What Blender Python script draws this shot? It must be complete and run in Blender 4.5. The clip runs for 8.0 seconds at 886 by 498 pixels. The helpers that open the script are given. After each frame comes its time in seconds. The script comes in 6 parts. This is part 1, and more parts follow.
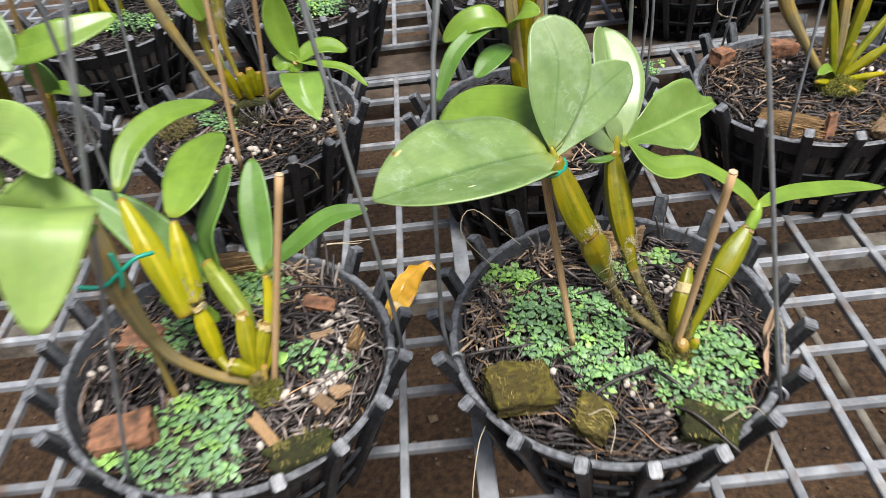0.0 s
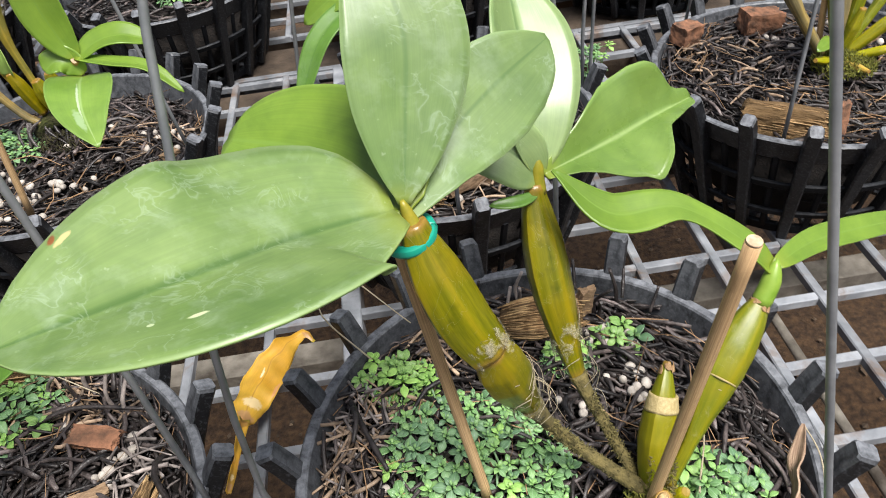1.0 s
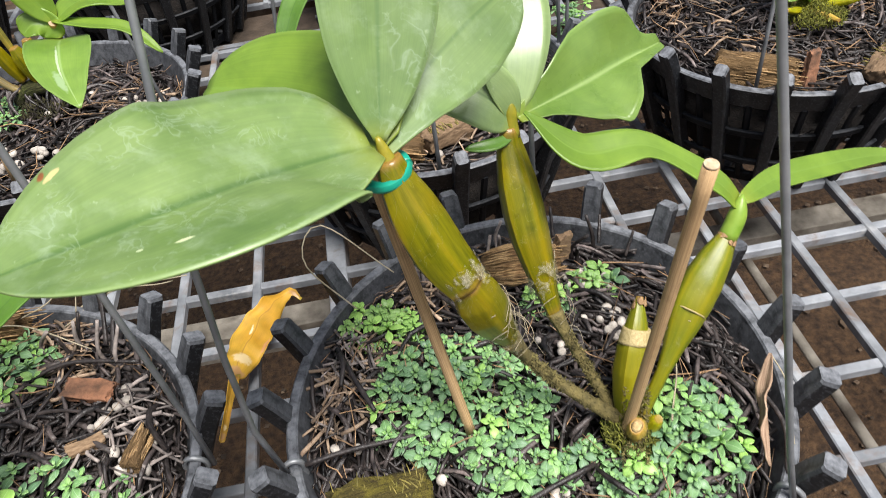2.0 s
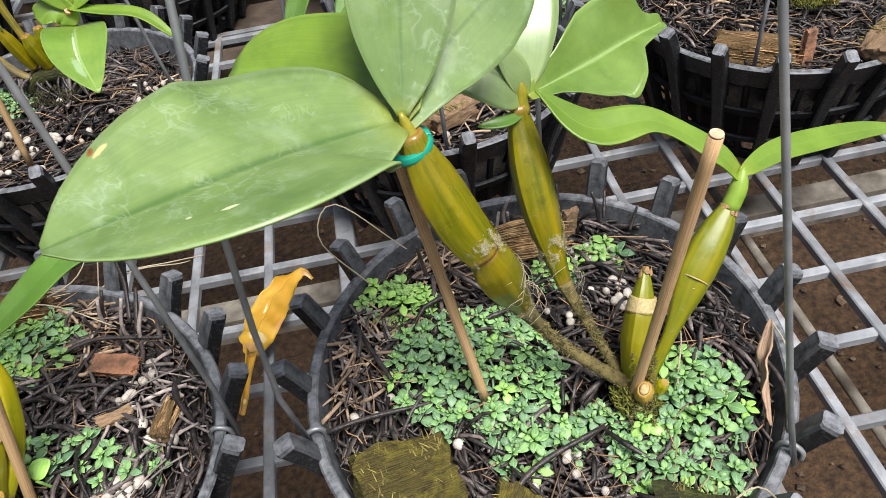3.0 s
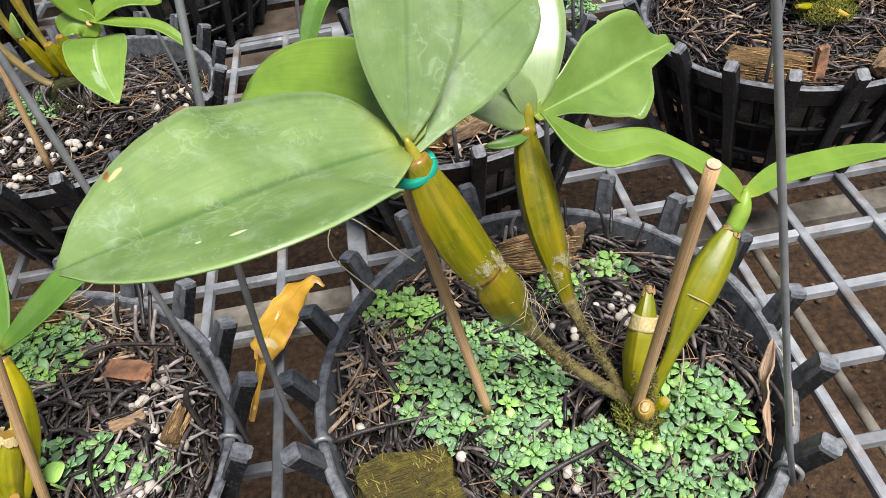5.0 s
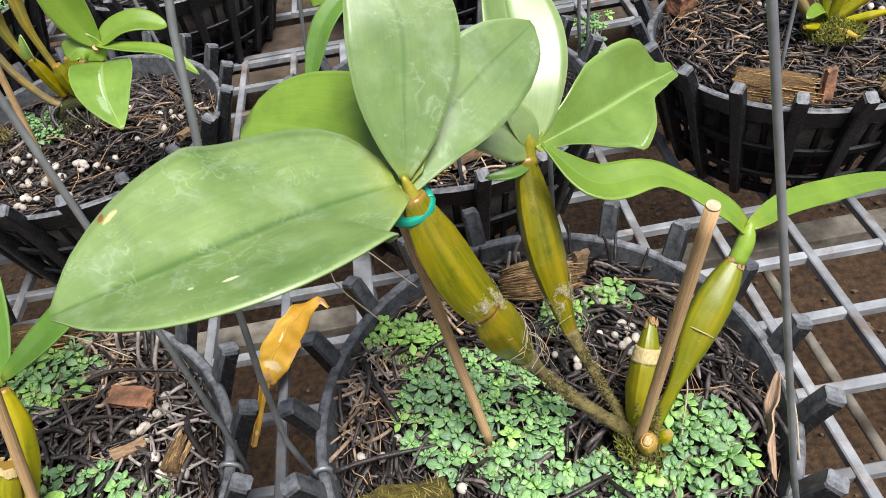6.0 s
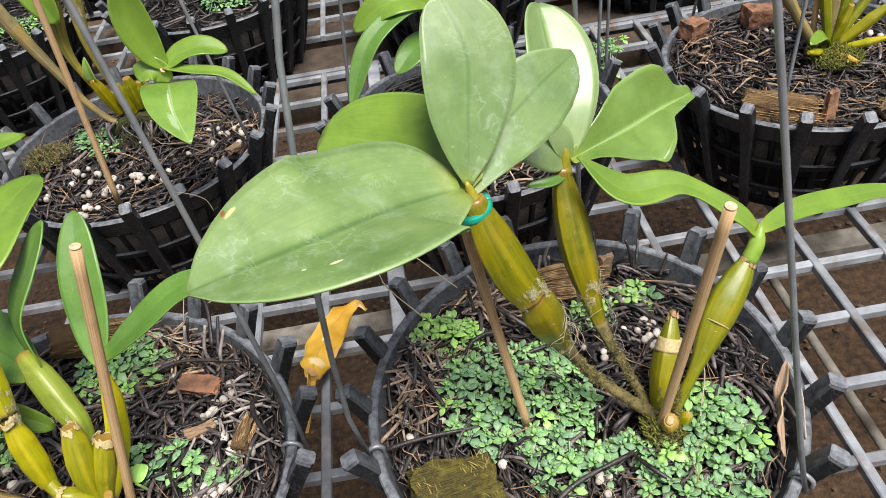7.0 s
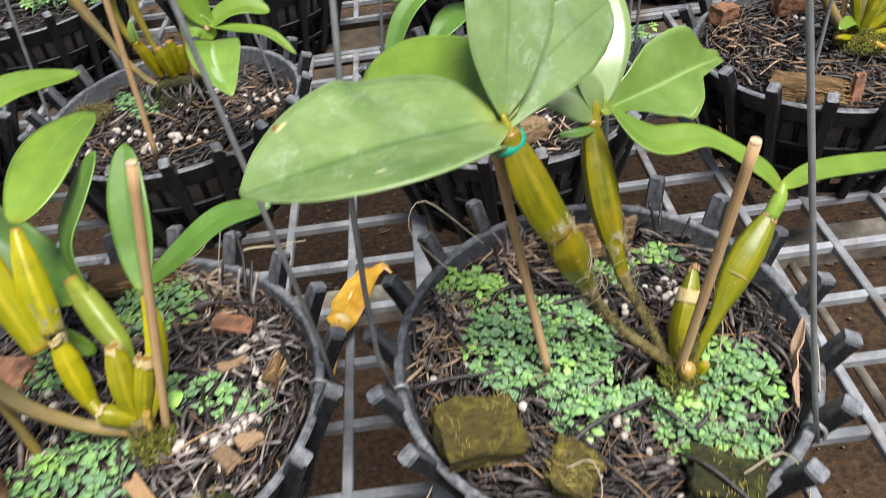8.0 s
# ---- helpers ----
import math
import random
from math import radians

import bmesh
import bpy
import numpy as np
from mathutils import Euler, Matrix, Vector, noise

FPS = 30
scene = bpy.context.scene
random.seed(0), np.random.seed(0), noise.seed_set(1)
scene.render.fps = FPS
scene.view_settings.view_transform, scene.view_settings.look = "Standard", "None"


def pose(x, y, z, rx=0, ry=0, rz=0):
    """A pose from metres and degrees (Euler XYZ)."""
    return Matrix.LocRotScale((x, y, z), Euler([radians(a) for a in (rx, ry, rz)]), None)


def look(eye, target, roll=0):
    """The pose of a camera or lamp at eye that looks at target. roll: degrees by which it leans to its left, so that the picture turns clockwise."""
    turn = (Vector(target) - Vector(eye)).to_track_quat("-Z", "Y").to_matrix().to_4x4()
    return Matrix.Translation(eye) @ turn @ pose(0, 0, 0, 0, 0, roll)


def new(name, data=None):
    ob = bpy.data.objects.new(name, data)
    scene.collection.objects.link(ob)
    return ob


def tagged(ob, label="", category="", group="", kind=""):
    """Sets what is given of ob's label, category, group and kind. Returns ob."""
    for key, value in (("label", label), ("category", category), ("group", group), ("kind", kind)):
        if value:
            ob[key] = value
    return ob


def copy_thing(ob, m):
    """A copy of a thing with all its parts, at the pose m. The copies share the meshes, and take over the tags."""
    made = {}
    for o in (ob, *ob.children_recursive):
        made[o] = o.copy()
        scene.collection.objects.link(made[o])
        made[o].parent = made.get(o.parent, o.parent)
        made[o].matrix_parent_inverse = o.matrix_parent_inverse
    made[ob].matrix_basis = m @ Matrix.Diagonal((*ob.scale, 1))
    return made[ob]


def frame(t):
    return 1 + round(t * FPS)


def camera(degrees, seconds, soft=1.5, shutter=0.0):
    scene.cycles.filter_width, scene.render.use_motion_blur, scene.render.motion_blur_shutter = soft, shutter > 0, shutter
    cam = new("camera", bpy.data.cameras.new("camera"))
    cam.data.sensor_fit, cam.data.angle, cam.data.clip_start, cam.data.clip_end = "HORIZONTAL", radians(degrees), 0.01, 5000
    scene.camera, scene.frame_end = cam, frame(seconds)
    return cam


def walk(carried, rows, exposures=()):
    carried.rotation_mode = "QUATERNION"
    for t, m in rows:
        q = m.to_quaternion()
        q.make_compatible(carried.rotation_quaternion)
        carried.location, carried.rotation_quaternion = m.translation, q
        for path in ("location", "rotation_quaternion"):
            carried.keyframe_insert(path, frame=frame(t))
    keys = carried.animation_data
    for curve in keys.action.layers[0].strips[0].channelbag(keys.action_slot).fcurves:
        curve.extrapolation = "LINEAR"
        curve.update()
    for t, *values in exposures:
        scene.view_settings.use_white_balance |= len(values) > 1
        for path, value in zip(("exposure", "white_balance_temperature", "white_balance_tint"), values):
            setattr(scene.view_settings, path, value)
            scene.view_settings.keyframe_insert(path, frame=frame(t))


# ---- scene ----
cam = camera(61.4, 8.0, soft=0.55, shutter=0.55)
PATH = [
    (0, (0.028, 0.009, 0.438), (0.001, 1.537, -0.852), -6.8),
    (0.3, (0.039, 0.073, 0.398), (0.02, 1.603, -0.89), -7.8),
    (0.5, (0.053, 0.13, 0.369), (0.083, 1.665, -0.913), -7.2),
    (0.7, (0.077, 0.151, 0.354), (0.112, 1.684, -0.93), -7.5),
    (1, (0.083, 0.165, 0.349), (0.153, 1.676, -0.958), -7.3),
    (1.5, (0.08, 0.161, 0.355), (0.162, 1.647, -0.982), -7.6),
    (2, (0.084, 0.151, 0.347), (0.174, 1.609, -1.019), -8.2),
    (3.5, (0.073, 0.139, 0.357), (0.161, 1.571, -1.036), -9.0),
    (4, (0.077, 0.14, 0.36), (0.155, 1.574, -1.033), -9.0),
    (4.5, (0.078, 0.137, 0.36), (0.142, 1.574, -1.03), -9.0),
    (6, (0.086, 0.146, 0.365), (0.112, 1.606, -1.002), -9.6),
    (6.5, (0.075, 0.124, 0.378), (0.094, 1.6, -0.972), -9.9),
    (7, (0.067, 0.115, 0.387), (0.087, 1.61, -0.941), -9.5),
    (7.5, (0.066, 0.115, 0.385), (0.069, 1.624, -0.928), -9.0),
    (8, (0.057, 0.088, 0.376), (0.033, 1.596, -0.938), -8.3),
]
walk(cam, [(t, look(eye, target, roll)) for t, eye, target, roll in PATH])

# ---------------------------------------------------------------- light
world = bpy.data.worlds.new("sky")
scene.world = world
world.use_nodes = True
wn = world.node_tree.nodes
sky = wn.new("ShaderNodeTexSky")
sky.sky_type = "NISHITA"
sky.sun_disc = False
sky.sun_elevation = radians(66)
sky.sun_rotation = radians(150)
sky.air_density, sky.dust_density, sky.ozone_density = 1.0, 4.0, 1.0
soft = wn.new("ShaderNodeHueSaturation")  # shade netting greys the blue of the sky
soft.inputs["Saturation"].default_value = 0.8
world.node_tree.links.new(sky.outputs[0], soft.inputs["Color"])
world.node_tree.links.new(soft.outputs[0], wn["Background"].inputs[0])
wn["Background"].inputs[1].default_value = 0.077

sun_data = bpy.data.lights.new("sun", "SUN")
sun_data.energy, sun_data.angle, sun_data.color = 4.1, radians(24), (1.0, 0.98, 0.955)
sun = new("sun", sun_data)
sun.matrix_basis = look((0.62, -0.58, 2.4), (0.12, 0.3, 0.1))
scene.view_settings.exposure = 0.72

# ---------------------------------------------------------------- materials


def material(name, rough=0.6, metal=0.0, spec=0.5):
    m = bpy.data.materials.new(name)
    m.use_nodes = True
    b = m.node_tree.nodes["Principled BSDF"]
    b.inputs["Roughness"].default_value = rough
    b.inputs["Metallic"].default_value = metal
    b.inputs["Specular IOR Level"].default_value = spec
    return m, m.node_tree, b


def node(nt, kind, **inputs):
    n = nt.nodes.new(kind)
    for k, v in inputs.items():
        n.inputs[k.replace("_", " ")].default_value = v
    return n


def ramp(nt, source, stops):
    r = nt.nodes.new("ShaderNodeValToRGB")
    while len(r.color_ramp.elements) < len(stops):
        r.color_ramp.elements.new(0.5)
    for e, (p, c) in zip(r.color_ramp.elements, stops):
        e.position = p
        e.color = (*c, 1) if len(c) == 3 else c
    nt.links.new(source, r.inputs[0])
    return r.outputs[0]


def grey(v):
    return (v, v, v)


def math_node(nt, op, a, b=None, c=None):
    n = nt.nodes.new("ShaderNodeMath")
    n.operation = op
    for i, v in enumerate((a, b, c)):
        if v is None:
            continue
        if isinstance(v, (int, float)):
            n.inputs[i].default_value = v
        else:
            nt.links.new(v, n.inputs[i])
    return n.outputs[0]


def mix_rgb(nt, fac, a, b, mode="MIX"):
    n = nt.nodes.new("ShaderNodeMix")
    n.data_type, n.blend_type = "RGBA", mode
    for i, v in ((0, fac), (6, a), (7, b)):
        if isinstance(v, (int, float)):
            n.inputs[i].default_value = v
        elif isinstance(v, tuple):
            n.inputs[i].default_value = (*v, 1)
        else:
            nt.links.new(v, n.inputs[i])
    return n.outputs[2]


def noise_tex(nt, scale, detail=4.0, vec=None, rough=0.55, distort=0.0):
    n = node(nt, "ShaderNodeTexNoise", Scale=scale, Detail=detail, Roughness=rough, Distortion=distort)
    if vec is None:
        vec = nt.nodes.new("ShaderNodeTexCoord").outputs["Object"]
    nt.links.new(vec, n.inputs["Vector"])
    return n.outputs["Fac"]


def bump(nt, b, height, strength=0.3, dist=0.001):
    n = node(nt, "ShaderNodeBump", Strength=strength, Distance=dist)
    nt.links.new(height, n.inputs["Height"])
    nt.links.new(n.outputs[0], b.inputs["Normal"])


def two_tone(name, c1, c2, scale, rough=0.6, metal=0.0, bump_scale=0, bump_dist=0.0005, per_island=0.0, per_object=0.0, spec=0.5, rough2=None, few_light=False):
    """Noise between two colours with fine relief; optional change from piece to piece."""
    m, nt, b = material(name, rough, metal, spec)
    f = noise_tex(nt, scale, 6)
    col = ramp(nt, f, [(0.32, c1), (0.68, c2)])
    if per_island or per_object:
        src = nt.nodes.new("ShaderNodeNewGeometry").outputs["Random Per Island"] if per_island else nt.nodes.new("ShaderNodeObjectInfo").outputs["Random"]
        k = per_island or per_object
        v = ramp(nt, src, [(0, grey(0.25)), (0.55, grey(0.6)), (0.82, grey(1.2)), (1, grey(2.3))] if few_light else [(0, grey(1 - k)), (1, grey(1 + k))])
        col = mix_rgb(nt, 1.0, col, v, "MULTIPLY")
    nt.links.new(col, b.inputs["Base Color"])
    if rough2 is not None:
        r = ramp(nt, noise_tex(nt, scale * 3, 3), [(0.3, grey(rough)), (0.7, grey(rough2))])
        nt.links.new(r, b.inputs["Roughness"])
    if bump_scale:
        bump(nt, b, noise_tex(nt, bump_scale, 5), 0.6, bump_dist)
    return m


def leaf_material(name, dark, light, rib, rough=0.34, veins=70.0, scribble=0.0, trans=0.25, marks=(), vary=0.0):
    """A waxy leaf: long fine veins, a rib down the middle, pale crawling marks, light through the blade."""
    m, nt, b = material(name, rough, 0, 0.5)
    uv = nt.nodes.new("ShaderNodeUVMap").outputs[0]
    sep = nt.nodes.new("ShaderNodeSeparateXYZ")
    nt.links.new(uv, sep.inputs[0])
    obj = nt.nodes.new("ShaderNodeTexCoord").outputs["Object"]
    big = noise_tex(nt, 28, 3, obj)
    col = ramp(nt, big, [(0.3, dark), (0.7, light)])
    # long veins that run with the blade
    st = nt.nodes.new("ShaderNodeMapping")
    st.inputs["Scale"].default_value = (2.0, veins, 1)
    nt.links.new(uv, st.inputs[0])
    fine = noise_tex(nt, 1.0, 3, st.outputs[0], 0.6)
    col = mix_rgb(nt, 0.5, col, ramp(nt, fine, [(0.25, grey(0.80)), (0.75, grey(1.16))]), "MULTIPLY")
    cloud = noise_tex(nt, 75, 4, obj, 0.6, 0.4)
    col = mix_rgb(nt, 0.8, col, ramp(nt, cloud, [(0.3, (0.80, 0.84, 0.82)), (0.7, (1.22, 1.17, 1.10))]), "MULTIPLY")
    d = math_node(nt, "ABSOLUTE", math_node(nt, "SUBTRACT", sep.outputs[1], 0.5))
    ribf = ramp(nt, d, [(0.0, grey(0.8)), (0.012, grey(0.6)), (0.03, grey(0.0))])
    col = mix_rgb(nt, ribf, col, rib)
    edge = ramp(nt, d, [(0.40 if veins < 10 else 0.470, grey(0)), (0.496, grey(0.8))])
    col = mix_rgb(nt, edge, col, tuple(min(1, c * 1.25 + 0.02) for c in light))
    base = ramp(nt, sep.outputs[0], [(0.0, grey(0.55)), (0.10, grey(0.0))])
    col = mix_rgb(nt, base, col, (0.30, 0.34, 0.03))
    rough_in = ramp(nt, noise_tex(nt, 60, 4, obj), [(0.3, grey(rough - 0.06)), (0.7, grey(rough + 0.12))])
    if scribble:
        wander = math_node(nt, "ABSOLUTE", math_node(nt, "SUBTRACT", noise_tex(nt, 115, 3.4, obj, 0.58, 0.8), 0.5))
        line = ramp(nt, wander, [(0.0, grey(0.9)), (0.013, grey(0.5)), (0.034, grey(0.0))])
        where = ramp(nt, noise_tex(nt, 62, 2, obj), [(0.47, grey(0)), (0.60, grey(1))])
        tr = math_node(nt, "MULTIPLY", math_node(nt, "MULTIPLY", line, where), scribble)
        col = mix_rgb(nt, tr, col, (0.40, 0.50, 0.36))
        haze = ramp(nt, noise_tex(nt, 85, 5, obj, 0.65), [(0.50, grey(0)), (0.74, grey(scribble * 1.1))])
        col = mix_rgb(nt, haze, col, (0.36, 0.46, 0.30))
        speck = ramp(nt, noise_tex(nt, 420, 2, obj), [(0.70, grey(0)), (0.78, grey(0.35))])
        col = mix_rgb(nt, speck, col, (0.45, 0.55, 0.35))
    for mu, mv, su, sv, tone in marks:  # scars, scratches and pale marks at their place on the blade
        wob = math_node(nt, "MULTIPLY", math_node(nt, "SUBTRACT", noise_tex(nt, 500, 3, obj), 0.5), 1.6)
        du = math_node(nt, "DIVIDE", math_node(nt, "SUBTRACT", sep.outputs[0], mu), su)
        dv = math_node(nt, "DIVIDE", math_node(nt, "SUBTRACT", sep.outputs[1], mv), sv)
        dd = math_node(nt, "ADD", math_node(nt, "ADD", math_node(nt, "MULTIPLY", du, du), math_node(nt, "MULTIPLY", dv, dv)), wob)
        col = mix_rgb(nt, ramp(nt, dd, [(0.45, grey(0.9)), (1.0, grey(0))]), col, tone)
    if vary:
        tone = ramp(nt, nt.nodes.new("ShaderNodeObjectInfo").outputs["Random"], [(0, (1 - vary, 1 - vary, 1 - vary * 0.4)), (0.6, grey(1)), (1, (1 + vary, 1 + vary, 1))])
        col = mix_rgb(nt, 1.0, col, tone, "MULTIPLY")
    nt.links.new(col, b.inputs["Base Color"])
    nt.links.new(rough_in, b.inputs["Roughness"])
    b.inputs["Coat Weight"].default_value = 0.06 if vary else 0.25
    b.inputs["Coat Roughness"].default_value = 0.28
    bump(nt, b, fine, 0.10, 0.0004)
    t = nt.nodes.new("ShaderNodeBsdfTranslucent")
    nt.links.new(mix_rgb(nt, 1.0, col, (1.4, 1.4, 0.7), "MULTIPLY"), t.inputs[0])
    mx = nt.nodes.new("ShaderNodeMixShader")
    mx.inputs[0].default_value = trans
    out = nt.nodes["Material Output"]
    nt.links.new(b.outputs[0], mx.inputs[1])
    nt.links.new(t.outputs[0], mx.inputs[2])
    nt.links.new(mx.outputs[0], out.inputs[0])
    return m


def bulb_material(name, low, high, rough=0.3, scale=1.0):
    """A swollen cane: streaks along it, dull blotches, papery scars."""
    m, nt, b = material(name, rough, 0, 0.3)
    uv = nt.nodes.new("ShaderNodeUVMap").outputs[0]
    sep = nt.nodes.new("ShaderNodeSeparateXYZ")
    nt.links.new(uv, sep.inputs[0])
    obj = nt.nodes.new("ShaderNodeTexCoord").outputs["Object"]
    st = nt.nodes.new("ShaderNodeMapping")
    st.inputs["Scale"].default_value = (1.2, 9.0, 1)
    nt.links.new(uv, st.inputs[0])
    streak = noise_tex(nt, 1.6, 4, st.outputs[0], 0.6)
    col = ramp(nt, streak, [(0.3, low), (0.7, high)])
    blot = ramp(nt, noise_tex(nt, 130 * scale, 3, obj), [(0.55, grey(0)), (0.75, grey(0.5))])
    col = mix_rgb(nt, blot, col, tuple(c * 0.55 for c in low))
    scar = ramp(nt, noise_tex(nt, 55, 3, obj, 0.6, 1.2), [(0.496, grey(0)), (0.5, grey(0.2)), (0.504, grey(0))])
    col = mix_rgb(nt, scar, col, (0.42, 0.40, 0.22))
    rib = ramp(nt, math_node(nt, "COSINE", math_node(nt, "MULTIPLY", sep.outputs[1], 31.416)), [(0.70, grey(0)), (0.99, grey(0.14))])
    col = mix_rgb(nt, rib, col, (min(1, high[0] * 1.9), high[1] * 1.35, 0.006))
    film = ramp(nt, noise_tex(nt, 90, 5, obj, 0.7, 0.8), [(0.62, grey(0)), (0.70, grey(0.2))])
    col = mix_rgb(nt, film, col, (0.40, 0.38, 0.22))
    collar = ramp(nt, sep.outputs[0], [(0.0, grey(0.9)), (0.05, grey(0.0)), (0.93, grey(0.0)), (1.0, grey(0.7))])
    amber = ramp(nt, noise_tex(nt, 34, 2, obj), [(0.50, grey(0)), (0.72, grey(0.4))])
    col = mix_rgb(nt, amber, col, (min(1, high[0] * 1.6), high[1] * 1.15, 0.003))
    col = mix_rgb(nt, collar, col, (0.26, 0.14, 0.03))
    nt.links.new(col, b.inputs["Base Color"])
    b.inputs["Coat Weight"].default_value = 0.2
    b.inputs["Coat Roughness"].default_value = 0.28
    b.inputs["Subsurface Weight"].default_value = 0.14
    b.inputs["Subsurface Radius"].default_value = (0.004, 0.004, 0.001)
    bump(nt, b, streak, 0.35, 0.0008)
    return m


def fibre_material(name, c1, c2, along=6.0, across=60.0, rough=0.75, rel=0.6, per_object=0.0):
    """Fibres that run along a swept piece."""
    m, nt, b = material(name, rough, 0, 0.3)
    uv = nt.nodes.new("ShaderNodeUVMap").outputs[0]
    st = nt.nodes.new("ShaderNodeMapping")
    st.inputs["Scale"].default_value = (along, across, 1)
    nt.links.new(uv, st.inputs[0])
    f = noise_tex(nt, 1.0, 5, st.outputs[0], 0.65)
    col = ramp(nt, f, [(0.28, c1), (0.72, c2)])
    dirt = ramp(nt, noise_tex(nt, 90, 4), [(0.55, grey(0)), (0.8, grey(0.5))])
    col = mix_rgb(nt, dirt, col, tuple(c * 0.45 for c in c1))
    if per_object:
        v = ramp(nt, nt.nodes.new("ShaderNodeObjectInfo").outputs["Random"], [(0, grey(1 - per_object)), (1, grey(1 + per_object))])
        col = mix_rgb(nt, 1.0, col, v, "MULTIPLY")
    nt.links.new(col, b.inputs["Base Color"])
    bump(nt, b, f, rel, 0.0006)
    return m


M_LEAF = leaf_material("leaf_waxy_green", (0.100, 0.184, 0.046), (0.206, 0.304, 0.110), (0.105, 0.19, 0.055), 0.40, 60, 0.34, 0.22)
M_LEAF_SCAR = leaf_material("leaf_waxy_green_scarred", (0.106, 0.190, 0.042), (0.218, 0.314, 0.108), (0.070, 0.145, 0.032), 0.42, 60, 0.32, 0.22, marks=((0.796, 0.925, 0.024, 0.020, (0.56, 0.46, 0.20)), (0.818, 0.968, 0.011, 0.028, (0.26, 0.07, 0.02)), (0.60, 0.22, 0.020, 0.012, (0.62, 0.68, 0.40)), (0.68, 0.25, 0.008, 0.010, (0.50, 0.58, 0.34))))
M_LEAF_NEW = leaf_material("leaf_bright_green", (0.138, 0.246, 0.022), (0.218, 0.345, 0.048), (0.205, 0.335, 0.055), 0.36, 55, 0.0, 0.32)
M_LEAF_PALE = leaf_material("leaf_pale_glossy", (0.112, 0.202, 0.030), (0.195, 0.305, 0.072), (0.33, 0.45, 0.16), 0.27, 55, 0.0, 0.25)
M_LEAF_GLOSS = leaf_material("leaf_waxy_shining", (0.17, 0.26, 0.09), (0.26, 0.36, 0.15), (0.10, 0.18, 0.05), 0.36, 60, 0.1, 0.2)
# pale streak beside the rib, broader pale patch further out
M_LEAF_MARKED = leaf_material("leaf_bright_green_marked", (0.145, 0.265, 0.034), (0.235, 0.375, 0.075), (0.34, 0.48, 0.18), 0.36, 55, 0.0, 0.3, marks=((0.52, 0.54, 0.24, 0.022, (0.52, 0.62, 0.42)), (0.74, 0.62, 0.12, 0.10, (0.34, 0.47, 0.24))))
M_LEAF_DARK = leaf_material("leaf_deep_green", (0.085, 0.19, 0.025), (0.14, 0.28, 0.045), (0.08, 0.18, 0.03), 0.40, 55, 0.10, 0.28)
M_LEAF_FADE = leaf_material("leaf_pale_yellow_green", (0.21, 0.33, 0.07), (0.33, 0.46, 0.13), (0.22, 0.35, 0.07), 0.58, 50, 0.0, 0.32)
M_LEAF_DEAD = leaf_material("leaf_fallen_yellow", (0.42, 0.210, 0.014), (0.68, 0.41, 0.045), (0.36, 0.18, 0.02), 0.55, 40, 0.0, 0.15, marks=((0.80, 0.42, 0.05, 0.30, (0.78, 0.62, 0.34)), (0.62, 0.06, 0.10, 0.05, (0.62, 0.30, 0.12)), (0.55, 0.62, 0.05, 0.05, (0.84, 0.70, 0.42)), (0.93, 0.5, 0.06, 0.5, (0.50, 0.28, 0.12)), (0.06, 0.5, 0.06, 0.5, (0.34, 0.17, 0.04))))
M_BULB = bulb_material("bulb_olive", (0.074, 0.086, 0.001), (0.190, 0.168, 0.002), 0.27)
M_BULB_YEL = bulb_material("bulb_yellow_green", (0.20, 0.215, 0.004), (0.37, 0.335, 0.006), 0.34)
M_BULB_LEAF = bulb_material("bulb_leaf_green", (0.120, 0.175, 0.014), (0.225, 0.265, 0.036), 0.45)
M_BULB_GRN = bulb_material("bulb_green", (0.100, 0.128, 0.003), (0.200, 0.203, 0.005), 0.45)
M_BULB_DULL = bulb_material("bulb_dull_yellow", (0.135, 0.145, 0.003), (0.27, 0.245, 0.006), 0.40)
M_STEM = two_tone("stem_mossy", (0.055, 0.045, 0.014), (0.19, 0.15, 0.05), 260, 0.85, 0, 700, 0.0015)
M_CANE = bulb_material("old_cane", (0.115, 0.092, 0.040), (0.29, 0.235, 0.115), 0.55)
M_CANE_OLIVE = bulb_material("old_cane_olive", (0.13, 0.13, 0.018), (0.30, 0.255, 0.06), 0.42)
M_STUB = bulb_material("stub_tan", (0.28, 0.19, 0.035), (0.52, 0.38, 0.10), 0.55)
M_SHEATH = fibre_material("sheath_papery", (0.26, 0.21, 0.12), (0.56, 0.49, 0.36), 4, 30, 0.55, 0.7)
M_BAND = fibre_material("sheath_band_tan", (0.30, 0.22, 0.08), (0.56, 0.46, 0.24), 4, 30, 0.55, 0.6)
M_FILM = fibre_material("sheath_film", (0.26, 0.23, 0.12), (0.56, 0.52, 0.38), 3, 22, 0.45, 0.5)
film_nt = M_FILM.node_tree
film_nt.links.new(ramp(film_nt, noise_tex(film_nt, 240, 5, None, 0.7, 0.6), [(0.47, grey(0.0)), (0.66, grey(0.6))]), film_nt.nodes["Principled BSDF"].inputs["Alpha"])
M_CURL = fibre_material("sheath_curled_tan", (0.15, 0.075, 0.040), (0.50, 0.36, 0.25), 3, 16, 0.6, 0.7)
M_DRY = fibre_material("sheath_dry_brown", (0.16, 0.085, 0.035), (0.42, 0.27, 0.14), 3, 24, 0.7, 0.7)


